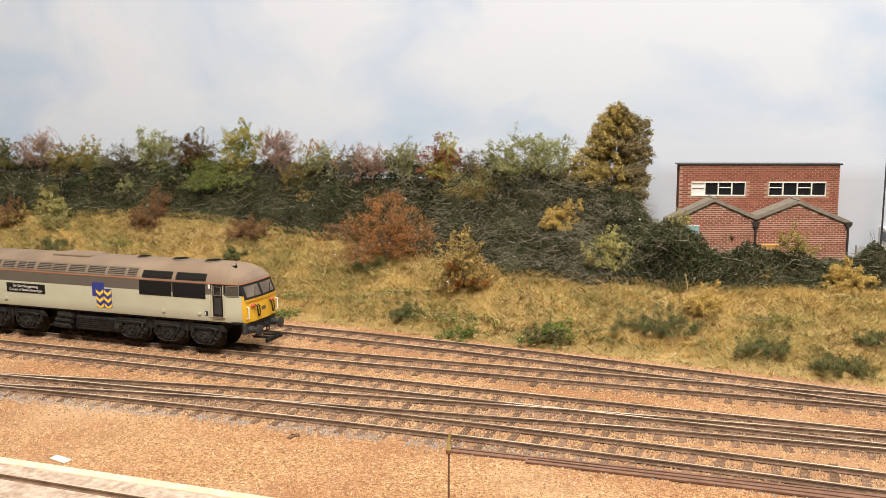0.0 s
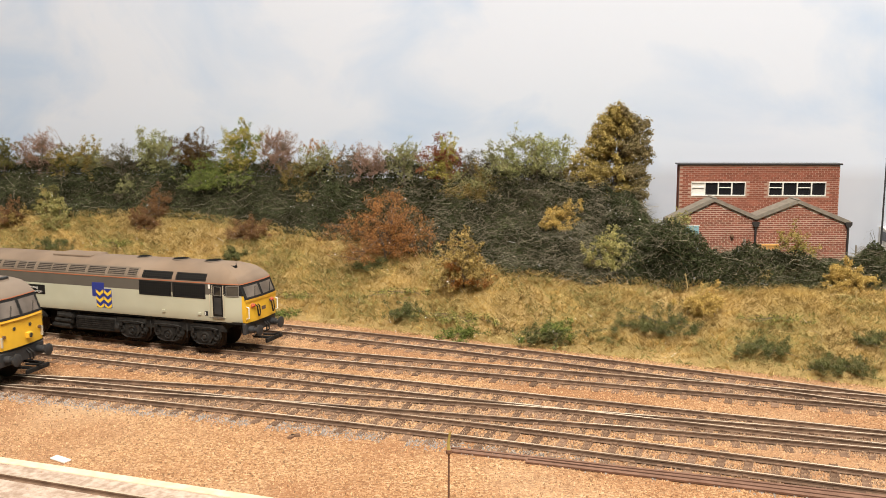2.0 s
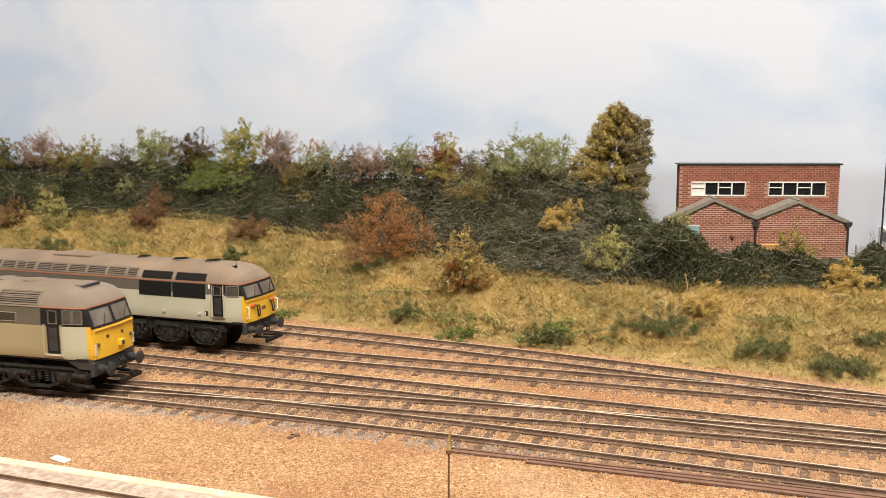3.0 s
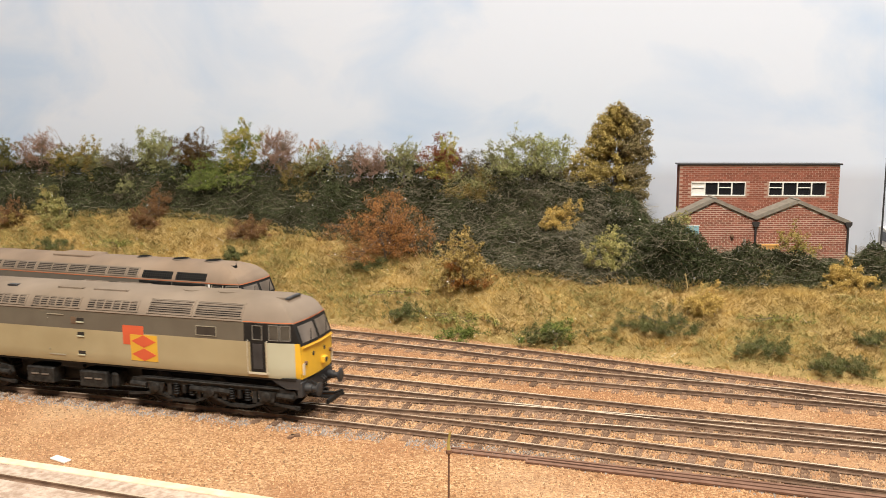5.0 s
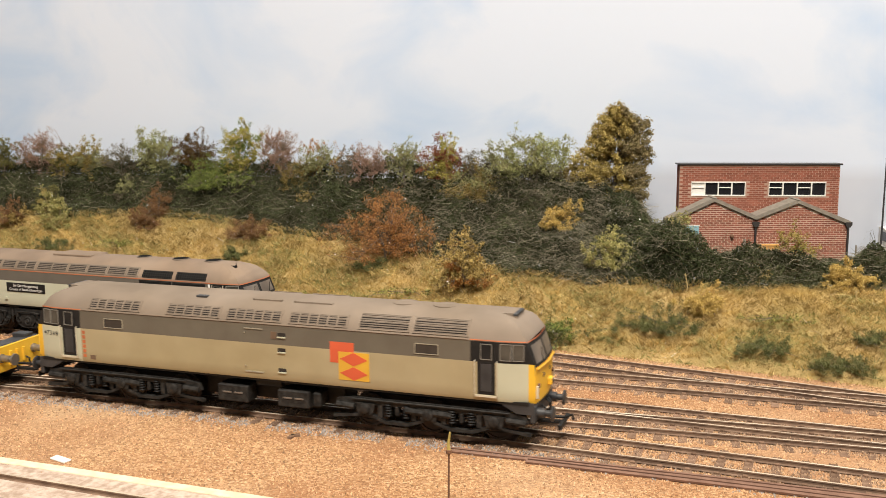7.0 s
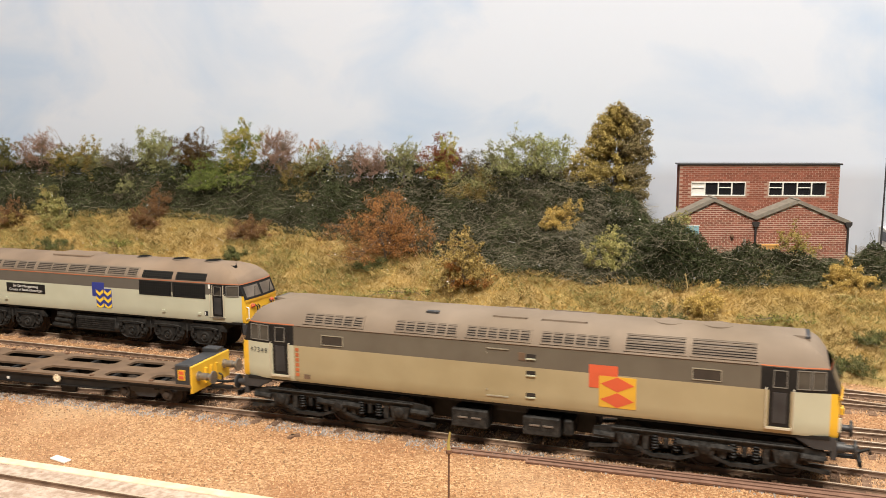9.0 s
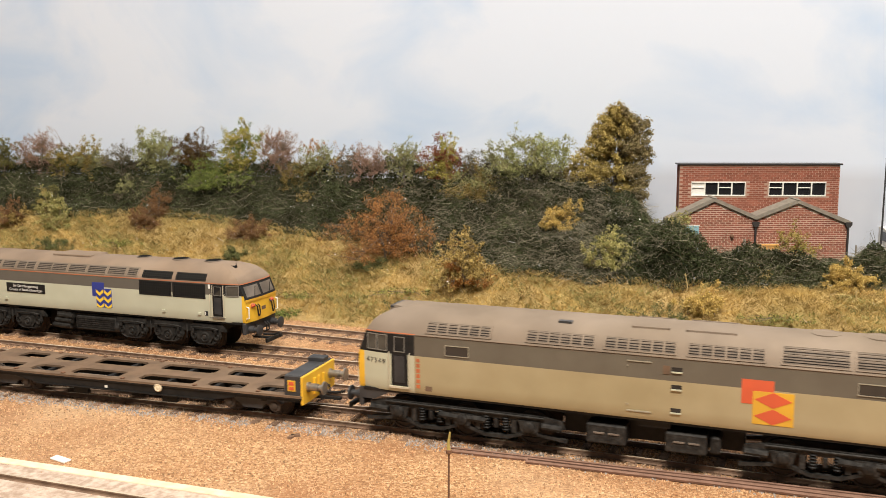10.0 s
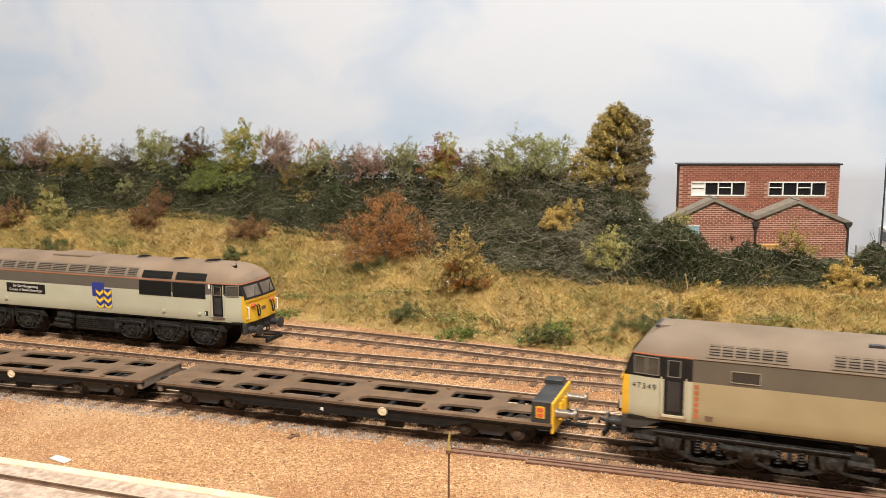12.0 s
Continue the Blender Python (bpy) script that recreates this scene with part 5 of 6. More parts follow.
def tall_tree(x, y, h, w):
    """The dense golden tree beside the works: a rounded pyramid of leaf clumps, steeper towards the building, duller on that side."""
    rng = np.random.default_rng(99)
    t = thing("tree", at(x, y, ground_z(x, y) - 0.6))
    tagged(t, "tall dense golden-olive autumn tree beside the brick building", "tree", group="trees and bushes on the bank")
    part("trunk", tube(bmesh.new(), [(0, 0, -2), (1, 0, h * 0.3), (3, 0, h * 0.6), (4, 0, h * 0.93)], 2.0, 8, 0.4), M["bark"], t)
    tips = []
    left = [(-0.3, 0.36), (0.1, 0.46), (0.33, 0.50), (0.48, 0.38), (0.61, 0.28), (0.75, 0.235), (0.9, 0.13), (1.0, 0.04)]
    right = [(-0.3, 0.30), (0.1, 0.33), (0.5, 0.355), (0.68, 0.33), (0.82, 0.29), (0.92, 0.20), (1.0, 0.07)]
    for k in range(230):
        s = -0.28 + 1.27 * (k + 0.5) / 230
        a = k * 2.4 + rng.uniform(-0.4, 0.4)
        ca = math.cos(a)
        wid = w * (between(right, s) if ca > 0 else between(left, s)) * rng.uniform(0.78, 1.06)
        end = Vector((wid * ca, w * 0.28 * math.sin(a) * (1.1 - 0.6 * max(0, s)), h * s + rng.uniform(-2, 2)))
        root = Vector((4 * max(0, s), 0, max(0, h * s - 5)))
        if k % 3 == 0:
            part("limb", tube(bmesh.new(), [root, root.lerp(end, 0.5) + Vector((0, 0, 1)), end], 0.5, 4, 0.12), M["bark"], t)
        tips += [end, root.lerp(end, 0.85), root.lerp(end, 0.65), root.lerp(end, 0.4)]
    for dx, dz in ((2, 1.03), (4, 1.0), (23, 0.72), (24, 0.52), (22, 0.84), (-4, 0.95)):
        tips += [Vector((dx, 0, h * dz)), Vector((dx * 0.9, 0, h * dz - 2))]
    base = np.array([tuple(p) for p in tips])
    n = 78000
    idx = rng.integers(0, len(base), n)
    c = base[idx] + rng.normal(size=(n, 3)) * 1.25 * (0.5 + 0.9 * rng.uniform(size=len(base)))[idx][:, None]
    dull = (base[:, 0] + 9 * np.array([noise.noise((p[0] * 0.08, p[1] * 0.08, p[2] * 0.08)) for p in base]) * 2 > 5)[idx]
    leaves_mesh("crown", c[~dull], 0.92, LEAF["tall"], t, rng)["kind"] = "stuff"
    leaves_mesh("crown", c[dull], 0.92, LEAF["tall_dull"], t, rng)["kind"] = "stuff"


def bramble_height(x, d):
    """Thickness of the bramble tangle above the soil."""
    foot = between(BRAMBLE_FOOT, x) + 5 * noise.noise((x * 0.06, 2, 0))
    u = d - foot
    if u < 0:
        return 0.0
    lump = 7 + 10 * noise.noise((x * 0.04, d * 0.045, 4)) + 7 * noise.noise((x * 0.09, d * 0.10, 8))
    lump += 6 * smooth(98, 128, d) * (1 - smooth(70, 110, x))
    dip = smooth(194, 206, x) * (1 - smooth(226, 240, x)) + smooth(156, 164, x) * (1 - smooth(176, 186, x))
    tall = (17 - 7 * smooth(170, 260, x) - 4.5 * dip) * smooth(85, 150, x) * smooth(0, 12, u) * (1 - 0.75 * smooth(26, 44, u))
    return max(1.0, (lump * smooth(-2, 14, u) + tall))


def scatter(rng, n, x0, x1, d0, d1):
    x = rng.uniform(x0, x1, n)
    d = d0 + (d1 - d0) * rng.uniform(0, 1, n)
    return x, d


def build_brambles():
    rng = np.random.default_rng(5)
    leaves, roots, vecs = [], [], []
    x, d = scatter(rng, 170000, -430, 320, 50, 165)
    hx, hd = scatter(rng, 70000, 70, 320, 55, 140)
    x, d = np.concatenate([x, hx]), np.concatenate([d, hd])
    for a, b in zip(x, d):
        hgt = bramble_height(a, b)
        if hgt <= 0:
            continue
        if a > 95 and b > 140:
            continue
        y = edge_y(a) + b
        q = rng.uniform() ** 0.45
        leaves.append((a, y, ground_z(a, y) + hgt * q))
        if rng.uniform() < (0.09 if a < -40 else 0.32 if a < 110 else 0.13):
            roots.append((a, y, ground_z(a, y) + hgt * rng.uniform(0.6, 1.0)))
            an = rng.uniform(0, 2 * math.pi)
            ln = rng.uniform(4, 12) if rng.uniform() < 0.8 else rng.uniform(12, 20)
            vecs.append((ln * math.cos(an), ln * 0.5 * math.sin(an), ln * rng.uniform(-0.6, 0.5)))
    o = leaves_mesh("bramble_leaves", leaves, 1.15, M["bramble"], None, rng)
    tagged(o, "dense dark green bramble thicket covering the bank", "brambles", kind="stuff")
    o = blades_mesh("bramble_runners", np.array(roots), np.array(vecs), 0.115, M["runner"], rng, 0.3)
    tagged(o, "tangled grey-brown bramble runners over the thicket", "brambles", kind="stuff")


def build_grass():
    rng = np.random.default_rng(11)
    for name, mat, n, label, green in (("long_straws", M["straw"], 7500, "long pale straws strewn over the bank grass", 2), ("dry_grass", M["dry"], 105000, "straw-coloured dry grass on the bank", 0), ("green_grass", M["moss"], 60000, "olive-green grass patches on the bank", 1)):
        x, d = scatter(rng, n, -430, 330, -5, 112)
        roots, vecs = [], []
        for a, b in zip(x, d):
            if b > between(BRAMBLE_FOOT, a) + 6:
                continue
            if b < 3 and rng.uniform() > 0.45:
                continue
            if green == 1 and noise.noise((a * 0.018, b * 0.03, 12)) + 0.5 * noise.noise((a * 0.07, b * 0.07, 2)) < 0.0:
                continue
            y = edge_y(a) + b
            roots.append((a, y, ground_z(a, y) - 0.3))
            an = rng.uniform(0, 2 * math.pi)
            ln = rng.uniform(2.0, 6.0) * (0.5 + 0.5 * smooth(0, 15, b))
            fl = rng.uniform(0.45, 1.0)
            if green == 2:
                ln, fl = rng.uniform(4, 9.5), rng.uniform(0.7, 1.0)
            vecs.append((ln * fl * math.cos(an), ln * fl * 0.8 * math.sin(an) - 0.15 * ln, ln * (1.15 - 0.75 * fl)))
        if green < 2:
            # tufts: fans of blades from one root
            for a, b in zip(*scatter(rng, 1500 if green == 0 else 800, -430, 330, 0, 108)):
                if b > between(BRAMBLE_FOOT, a) + 4 or (green and noise.noise((a * 0.018, b * 0.03, 12)) < -0.1):
                    continue
                y = edge_y(a) + b
                z, lean = ground_z(a, y) - 0.4, rng.normal(size=2) * 0.6
                for k in range(int(rng.integers(9, 24))):
                    ln = rng.uniform(2.0, 5.0)
                    sx, sy = lean + rng.normal(size=2) * 0.5
                    roots.append((a + rng.normal() * 0.7, y + rng.normal() * 0.7, z))
                    vecs.append((ln * sx * 0.8, ln * (sy * 0.6 - 0.15), ln * rng.uniform(0.45, 0.95)))
        o = blades_mesh(name, np.array(roots), np.array(vecs), 0.17, mat, rng, 0.12)
        tagged(o, label, "grass", kind="stuff")


def grains(name, keep, lo, hi, mat, rng):
    """Small four-faced grains at given places."""
    c = np.array(keep)
    n = len(c)
    s = rng.uniform(lo, hi, (n, 1, 1))
    tet = np.array([[0.9, 0, -0.5], [-0.5, 0.8, -0.5], [-0.5, -0.8, -0.5], [0.1, 0, 0.9]])
    an = rng.uniform(0, 2 * math.pi, n)
    rot = np.zeros((n, 3, 3))
    rot[:, 0, 0] = rot[:, 1, 1] = np.cos(an)
    rot[:, 0, 1], rot[:, 1, 0], rot[:, 2, 2] = -np.sin(an), np.sin(an), 1
    v = ((tet[None] + rng.normal(size=(n, 4, 3)) * 0.25) * s) @ rot + c[:, None, :]
    f = np.array([[0, 1, 3], [1, 2, 3], [2, 0, 3], [0, 2, 1]])[None] + (np.arange(n) * 4)[:, None, None]
    return raw_mesh(name, v.reshape(-1, 3) * MM, f.reshape(-1, 3), mat)


def build_stones():
    """Loose grains on the ballast, and a paler shoulder along the near line."""
    rng = np.random.default_rng(21)
    pale, bed = [], []
    for s in rng.uniform(-330, 200, 6500):
        x, y, a = main_line(s)
        w = rng.normal(16.5, 3.4)
        if w < 11 or noise.noise((s * 0.03, 5, 0)) < -0.25:
            continue
        px, py = x + w * math.sin(a), y - w * math.cos(a)
        pale.append((px, py, ground_z(px, py) + rng.uniform(0.0, 0.35)))
    o = grains("pale_grains", pale, 0.3, 0.62, M["pale_stone"], rng)
    tagged(o, "pale grey ballast grains on the near line's shoulder", "ballast", kind="stuff")
    for line in [line_of(k) for k in "abcd"] + [near_line]:
        for x in rng.uniform(-330, 290, 19000):
            px, py = line(x)
            py += rng.uniform(-17, 17)
            if abs(px) < 0.5 * py + 20:
                bed.append((px, py, ground_z(px, py) + rng.uniform(0.0, 0.45)))
    o = grains("bed_grains", bed, 0.28, 0.66, M["bed_stone"], rng)
    tagged(o, "brown-grey ballast grains between the sleepers", "ballast", kind="stuff")
    n = 120000
    x = rng.uniform(-330, 290, n)
    keep = []
    y = rng.uniform(255, 700, n)
    for a, b in zip(x, y):
        if b > edge_y(a) + 6 or abs(a) > 0.5 * b + 20:
            continue
        keep.append((a, b, ground_z(a, b) + rng.uniform(-0.1, 0.3)))
    o = grains("ballast_grains", keep, 0.25, 0.62, M["stone"], rng)
    tagged(o, "loose tan ballast grains between and beside the tracks", "ballast", kind="stuff")


build_brambles()
build_grass()
build_stones()
tall_tree(121, 648, 62, 72)
plant("tree", "olive", -392, 824, 41, 22, "dark olive shrub with bare twigs on the bank top")
plant("tree", "pink", -355, 813, 48, 31, "sparse pinkish-brown autumn tree on the bank top")
plant("tree", "olive", -332, 806, 34, 25, "small olive-green bushy tree on the bank top", "mustard", 0.4)
plant("tree", "mustard", -305, 798, 39, 26, "mustard-leaved small tree on the bank top", "sage", 0.4)
plant("tree", "grey", -275, 789, 36, 32, "grey-brown leafless shrub on the bank top")
plant("tree", "sage", -242, 779, 49, 35, "sage-green open-crowned tree on the bank top", "palegreen", 0.4, dense=1.2)
plant("tree", "umber", -208, 769, 45, 31, "dark umber-leaved tree on the bank top")
plant("bush", "green", -185, 758, 33, 58, "broad fresh green bush among dark brambles")
plant("tree", "lemon", -167, 756, 55, 31, "tall yellow and green tree on the bank top", "green", 0.4)
plant("tree", "pink", -132, 746, 52, 27, "thin pinkish-brown tree with bare branches")
plant("bush", "rustthin", -115, 738, 28, 32, "sparse russet shrub on the upper bank")
plant("tree", "sage", -98, 733, 40, 28, "small green tree with a few orange leaves", "orange", 0.2)
plant("tree", "grey", -76, 722, 36, 16, "bare dark twiggy sapling on the bank top")
plant("tree", "pink", -56, 712, 37, 29, "low pinkish-brown shrub on the bank top")
plant("tree", "sage", -29, 699, 41, 24, "thin pale green sapling on the bank top")
plant("tree", "crimson", -2, 685, 42, 28, "crimson-leaved small tree on the bank top", "lemon", 0.3)
plant("tree", "lemon", 3, 683, 47, 15, "slender yellow-green sapling on the bank top")
plant("tree", "grey", 22, 673, 36, 21, "bare twiggy dark shrub on the bank top")
plant("tree", "sage", 41, 663, 39, 23, "open pale green sapling on the bank top")
plant("tree", "palegreen", 66, 651, 46, 45, "pale green tree with airy spreading crown", "sage", 0.5, dense=1.2)
plant("bush", "rustthin", 89, 655, 23, 24, "rust-orange shrub beside the tall tree")
plant("bush", "rust", -40, 640, 54, 68, "large rust-orange bush on the grassy bank", dense=1.5)
plant("bush", "gold", 14, 590, 42, 38, "golden and orange leafy bush at the bramble edge", "orange", 0.15, dense=1.3)
plant("bush", "russet", -241, 736, 24, 28, "fine twiggy russet bush at the bramble edge")
plant("bush", "russet", -149, 703, 19, 35, "low russet bush at the bramble edge")
plant("bush", "lime", -321, 757, 34, 25, "thin yellow-green leafy shrub on the grass")
plant("bush", "gold", -364, 770, 28, 29, "orange-brown leafy bush on the grass", "russet", 0.5)
plant("bush", "yellow", 80, 617, 21, 29, "bright yellow low bush among brambles", dense=2.0)
plant("bush", "lime", 108, 574, 27, 34, "yellow-green leafy bush among brambles", dense=1.6)
plant("bush", "rustthin", 22, 665, 29, 41, "olive and orange twiggy bush among brambles", "sage", 0.45, dense=1.3)
plant("bush", "yellow", -109, 727, 11, 12, "tiny yellow shrub among brambles")
plant("bush", "lime", 150, 592, 36, 30, "pale yellow-green shrub in front of the brick wall", dense=1.5)
plant("bush", "lemon", 229, 592, 36, 28, "thin olive climber in front of the brick gable", "mustard", 0.5, dense=0.7)
plant("bush", "yellow", 238, 532, 20, 25, "golden-yellow bush in front of the hedge", dense=2.4)
plant("bush", "yellow", 149, 519, 20, 20, "straw-yellow tussock bush on the grass", dense=1.8)
plant("low", "shrub", 122, 518, 18, 49, "low dark green conifer-like shrub on the grass")
plant("low", "shrub", 172, 481, 13, 33, "low dark green shrub spreading over the grass")
plant("low", "shrub", 205, 458, 15, 29, "low dark green shrub by the track")
plant("low", "shrub", 227, 470, 12, 21, "low dark green shrub on the grass")
plant("low", "shrub", -23, 579, 14, 24, "low grey-green shrub on the grass")
plant("low", "green", 64, 528, 19, 33, "fresh green leafy weed clump near the track", "shrub", 0.5)
plant("low", "shrub", -310, 730, 13, 29, "low blue-green shrub on the grass")
plant("bush", "olive", -335, 778, 26, 22, "olive shrub hanging over the dark brambles", "mustard", 0.3)
plant("bush", "sage", -262, 768, 24, 26, "pale olive shrub hanging over the dark brambles", "grey", 0.4)
plant("bush", "russet", -232, 745, 32, 24, "fine reddish twiggy shrub against the brambles", dense=0.5)
plant("low", "moss_weed", -257, 722, 6, 40, "mossy green weeds along the bank")
plant("low", "moss_weed", -100, 626, 6, 30, "mossy green weeds above the track")
plant("low", "moss_weed", 20, 560, 7, 52, "bright green weeds along the bank foot")
plant("low", "moss_weed", 190, 500, 5, 36, "thin green weeds in the dry grass")
plant("low", "moss_weed", -20, 600, 5, 40, "thin green weeds in the dry grass")
plant("bush", "rustthin", 190, 549, 13, 34, "bare pinkish twigs before the dark hedge", dense=0.25)
plant("low", "shrub", -157, 680, 14, 19, "low dark green shrub on the grass")
plant("low", "green", -106, 609, 9, 20, "fresh green weed clump near the track")
plant("low", "green", 11, 548, 11, 28, "fresh green weed clump near the track")
plant("low", "shrub", -49, 635, 12, 24, "low dark green shrub on the grass")


def dead_stalk(x, y, pts, label):
    t = thing("dead_stalk", at(x, y, ground_z(x, y) - 0.3))
    tagged(t, label, "plant", group="dead stalks on the grass")
    part("stem", tube(bmesh.new(), pts, 0.45, 5, 0.2), M["pale_bark"], t)
    for k in range(1, len(pts)):
        a, b = Vector(pts[k - 1]), Vector(pts[k])
        for sg in (-1, 1):
            part("side_shoot", tube(bmesh.new(), [a.lerp(b, 0.5), a.lerp(b, 0.6) + Vector((1.1 * sg, 0, 1.0))], 0.28, 4, 0.1), M["pale_bark"], t)


dead_stalk(145, 538, [(0, 0, 0), (0.4, 0, 4), (-0.3, 0, 8), (-1.2, 0, 12)], "straw-yellow upright dead stalk on the grass")
dead_stalk(201, 478, [(1, 0, 0), (1.2, 0, 3), (0, 0, 6), (-3, 0, 7.6), (-6.5, 0, 7.2)], "pale yellow arching dead stalk on the grass")
dead_stalk(231, 505, [(0, 0, 0), (0.2, 0, 4), (-0.2, 0, 9)], "thin orange-yellow dead stalk on the grass")
dead_stalk(-128, 672, [(0, 0, 0), (0.6, 0, 3), (1.8, 0, 5)], "short pale dead stalk on the grass")


# ---- the brick works ----


M["brick_up"] = material("red_brick", (0.265, 0.092, 0.06), 0.9, second=(0.205, 0.072, 0.05), scale=60, amount=0.7, spread=0.22, spec=0.15)
M["brick_low"] = material("red_brick_pale_joints", (0.29, 0.105, 0.072), 0.9, second=(0.23, 0.08, 0.055), scale=60, amount=0.6, spread=0.22, spec=0.15)
M["mortar"] = material("pale_mortar", (0.66, 0.53, 0.43), 0.95, second=(0.52, 0.40, 0.32), scale=90, amount=0.6, spec=0.1)
M["mortar_up"] = material("sooty_mortar", (0.42, 0.28, 0.22), 0.95, second=(0.30, 0.19, 0.14), scale=90, amount=0.6, spec=0.1)
M["door_blue"] = material("pale_blue_door", (0.22, 0.42, 0.50), 0.6, second=(0.30, 0.50, 0.56), scale=120, amount=0.5)
M["planks"] = material("orange_timber", (0.62, 0.33, 0.09), 0.7, second=(0.48, 0.22, 0.05), scale=200, amount=0.5)
M["pipe"] = material("dark_downpipe", (0.03, 0.026, 0.025), 0.7)
M["pane"] = material("dark_pane", (0.012, 0.012, 0.014), 0.08)
M["blind"] = material("white_blind", (0.75, 0.74, 0.70), 0.8)


def lay_bricks(wall, y, z0, z1, span, fits, mat, singles):
    """Stretcher courses standing proud of a wall: the first ones are pieces of their own, the rest one mesh."""
    lone, rest, row = None, bmesh.new(), 0
    z = z0
    while z + 1.12 < z1:
        x = span[0] + (-1.9 if row % 2 else 0.0) + 0.12
        while x < span[1] - 0.5:
            x1 = min(x + 3.72, span[1] - 0.1)
            if x >= span[0] and all(fits(a, b) for a in (x, x1) for b in (z, z + 1.12)):
                if singles > 0 and x1 - x > 3.6:
                    m = at(x, y, z)
                    if lone is None:
                        lone = part("brick", B(0, 3.72, -0.07, 0.1, 0, 1.12), mat, wall, m=m).data
                    else:
                        o = new("brick", lone)
                        o.parent, o.matrix_basis = wall, m
                    singles -= 1
                else:
                    box(rest, x, x1, y - 0.07, y + 0.1, z, z + 1.12)
            x += 4.0
        z, row = z + 1.44, row + 1
    part("brickwork", rest, mat, wall)["kind"] = "stuff"


def under(outline, x, z):
    """Whether a place lies below a line of (x, z)."""
    return outline[0][0] <= x <= outline[-1][0] and z < between(outline, x)


def build_works():
    w = thing("brick_works", at(215.5, 620, 0, 0, 0, -4))
    tagged(w, "low red-brick works with two gables and a flat-roofed block", "building")
    gz = 24.0
    # gabled front
    out = [(-61.3, gz), (58.0, gz), (58.0, 59.4), (24.2, 73.2), (-3.1, 62.0), (-31.2, 74.2), (-61.3, 59.6)]
    gable = part("gable_wall", prism(bmesh.new(), out, 0, 13), M["mortar"], w, "brick front wall with twin gables")
    skyline = [(-61.3, 59.6), (-31.2, 74.2), (-3.1, 62.0), (24.2, 73.2), (58.0, 59.4)]
    lay_bricks(gable, 0, 31.7, 74, (-61.3, 58.0), lambda x, z: under(skyline, x, z), M["brick_low"], 290)
    caps = [(-62.4, 59.2), (-31.2, 74.4), (-3.1, 62.2), (24.2, 73.4), (59.2, 58.9)]
    for (xa, za), (xb, zb) in zip(caps, caps[1:]):
        part("roof_slope", prism(bmesh.new(), [(xa, za), (xb, zb), (xb, zb + 2.7), (xa, za + 2.7)], -1.6, 15.8), M["roof_felt"], w, "grey-brown felt roof slope")
    for xa in (-31.2, 24.2):
        part("ridge_tile", B(xa - 1.4, xa + 1.4, -1.9, 15.6, 76.1 if xa < 0 else 75.1, 77.4 if xa < 0 else 76.4, bev=0.4), M["roof_felt"], w)
    # flat-roofed block behind, with openings for its two windows
    wins = [(-43.7, -6.8), (9.0, 47.6)]
    zt, z0, z1 = 98.4, 76.8, 86.8
    blk = part("upper_wall", B(-52.0, 56.5, 15.9, 18.2, gz, z0), M["mortar_up"], w, "upper red-brick wall")
    holes = [(a, b) for a, b in wins]
    lay_bricks(blk, 15.9, 60.0, zt, (-52.0, 56.5), lambda x, z: not (z0 - 0.3 < z < z1 + 0.3 and any(a - 0.3 < x < b + 0.3 for a, b in holes)), M["brick_up"], 0)
    part("wall_course", B(-52.0, 56.5, 15.9, 18.2, z1, zt), M["mortar_up"], blk)
    for a, b in ((-52.0, wins[0][0]), (wins[0][1], wins[1][0]), (wins[1][1], 56.5)):
        part("wall_pier", B(a, b, 15.9, 18.2, z0, z1), M["mortar_up"], blk)
    part("side_wall", B(-52.0, -50.0, 18.2, 24, gz, zt), M["brick_up"], w)
    part("side_wall", B(54.5, 56.5, 18.2, 24, gz, zt), M["brick_up"], w)
    part("rear_wall", B(-52.0, 56.5, 24, 26, gz, zt), M["brick_up"], w)
    part("inner_floor", B(-50, 54.5, 18.2, 24, 70, 72), M["charcoal"], w)
    part("flat_roof", B(-53.4, 58.0, 14.6, 27, zt, zt + 1.1, bev=0.3), M["charcoal"], w, "thin dark flat roof edge")
    for i, (a, b) in enumerate(wins):
        win = part("window", B(a, b, 16.9, 17.1, z0, z1), M["pane"], w, "white-framed four-light window")
        n = 4
        for c, d, e, f in ((a, b, z0, z0 + 0.8), (a, b, z1 - 0.8, z1)):
            part("window_frame", B(c, d, 15.5, 17.6, e, f), M["white"], win)
        for k in range(n + 1):
            x = a + (b - a) * k / n
            x0, x1 = max(a, x - 0.4), min(b, x + 0.4)
            part("mullion", B(x0, x1, 15.6, 17.5, z0 + 0.8, z1 - 0.8), M["white"], win)
        for k in (0, 2):
            xa, xb = a + (b - a) * k / n + 0.4, a + (b - a) * (k + 1) / n - 0.4
            part("transom", B(xa, xb, 15.8, 17.4, z0 + 5.6, z0 + 6.2), M["white"], win)
        if i == 0:
            part("blind", B(a + 0.8, a + (b - a) / n - 0.4, 16.6, 16.85, z0 + 0.8, z1 - 0.8), M["blind"], win, "white drawn blind")
    d = part("door", B(-51.0, -40.8, -0.5, 0.3, gz, 57.6, bev=0.2), M["door_blue"], w, "pale blue door")
    part("door_frame", B(-51.6, -40.2, -0.3, 0.2, 57.5, 58.3), M["white"], d)
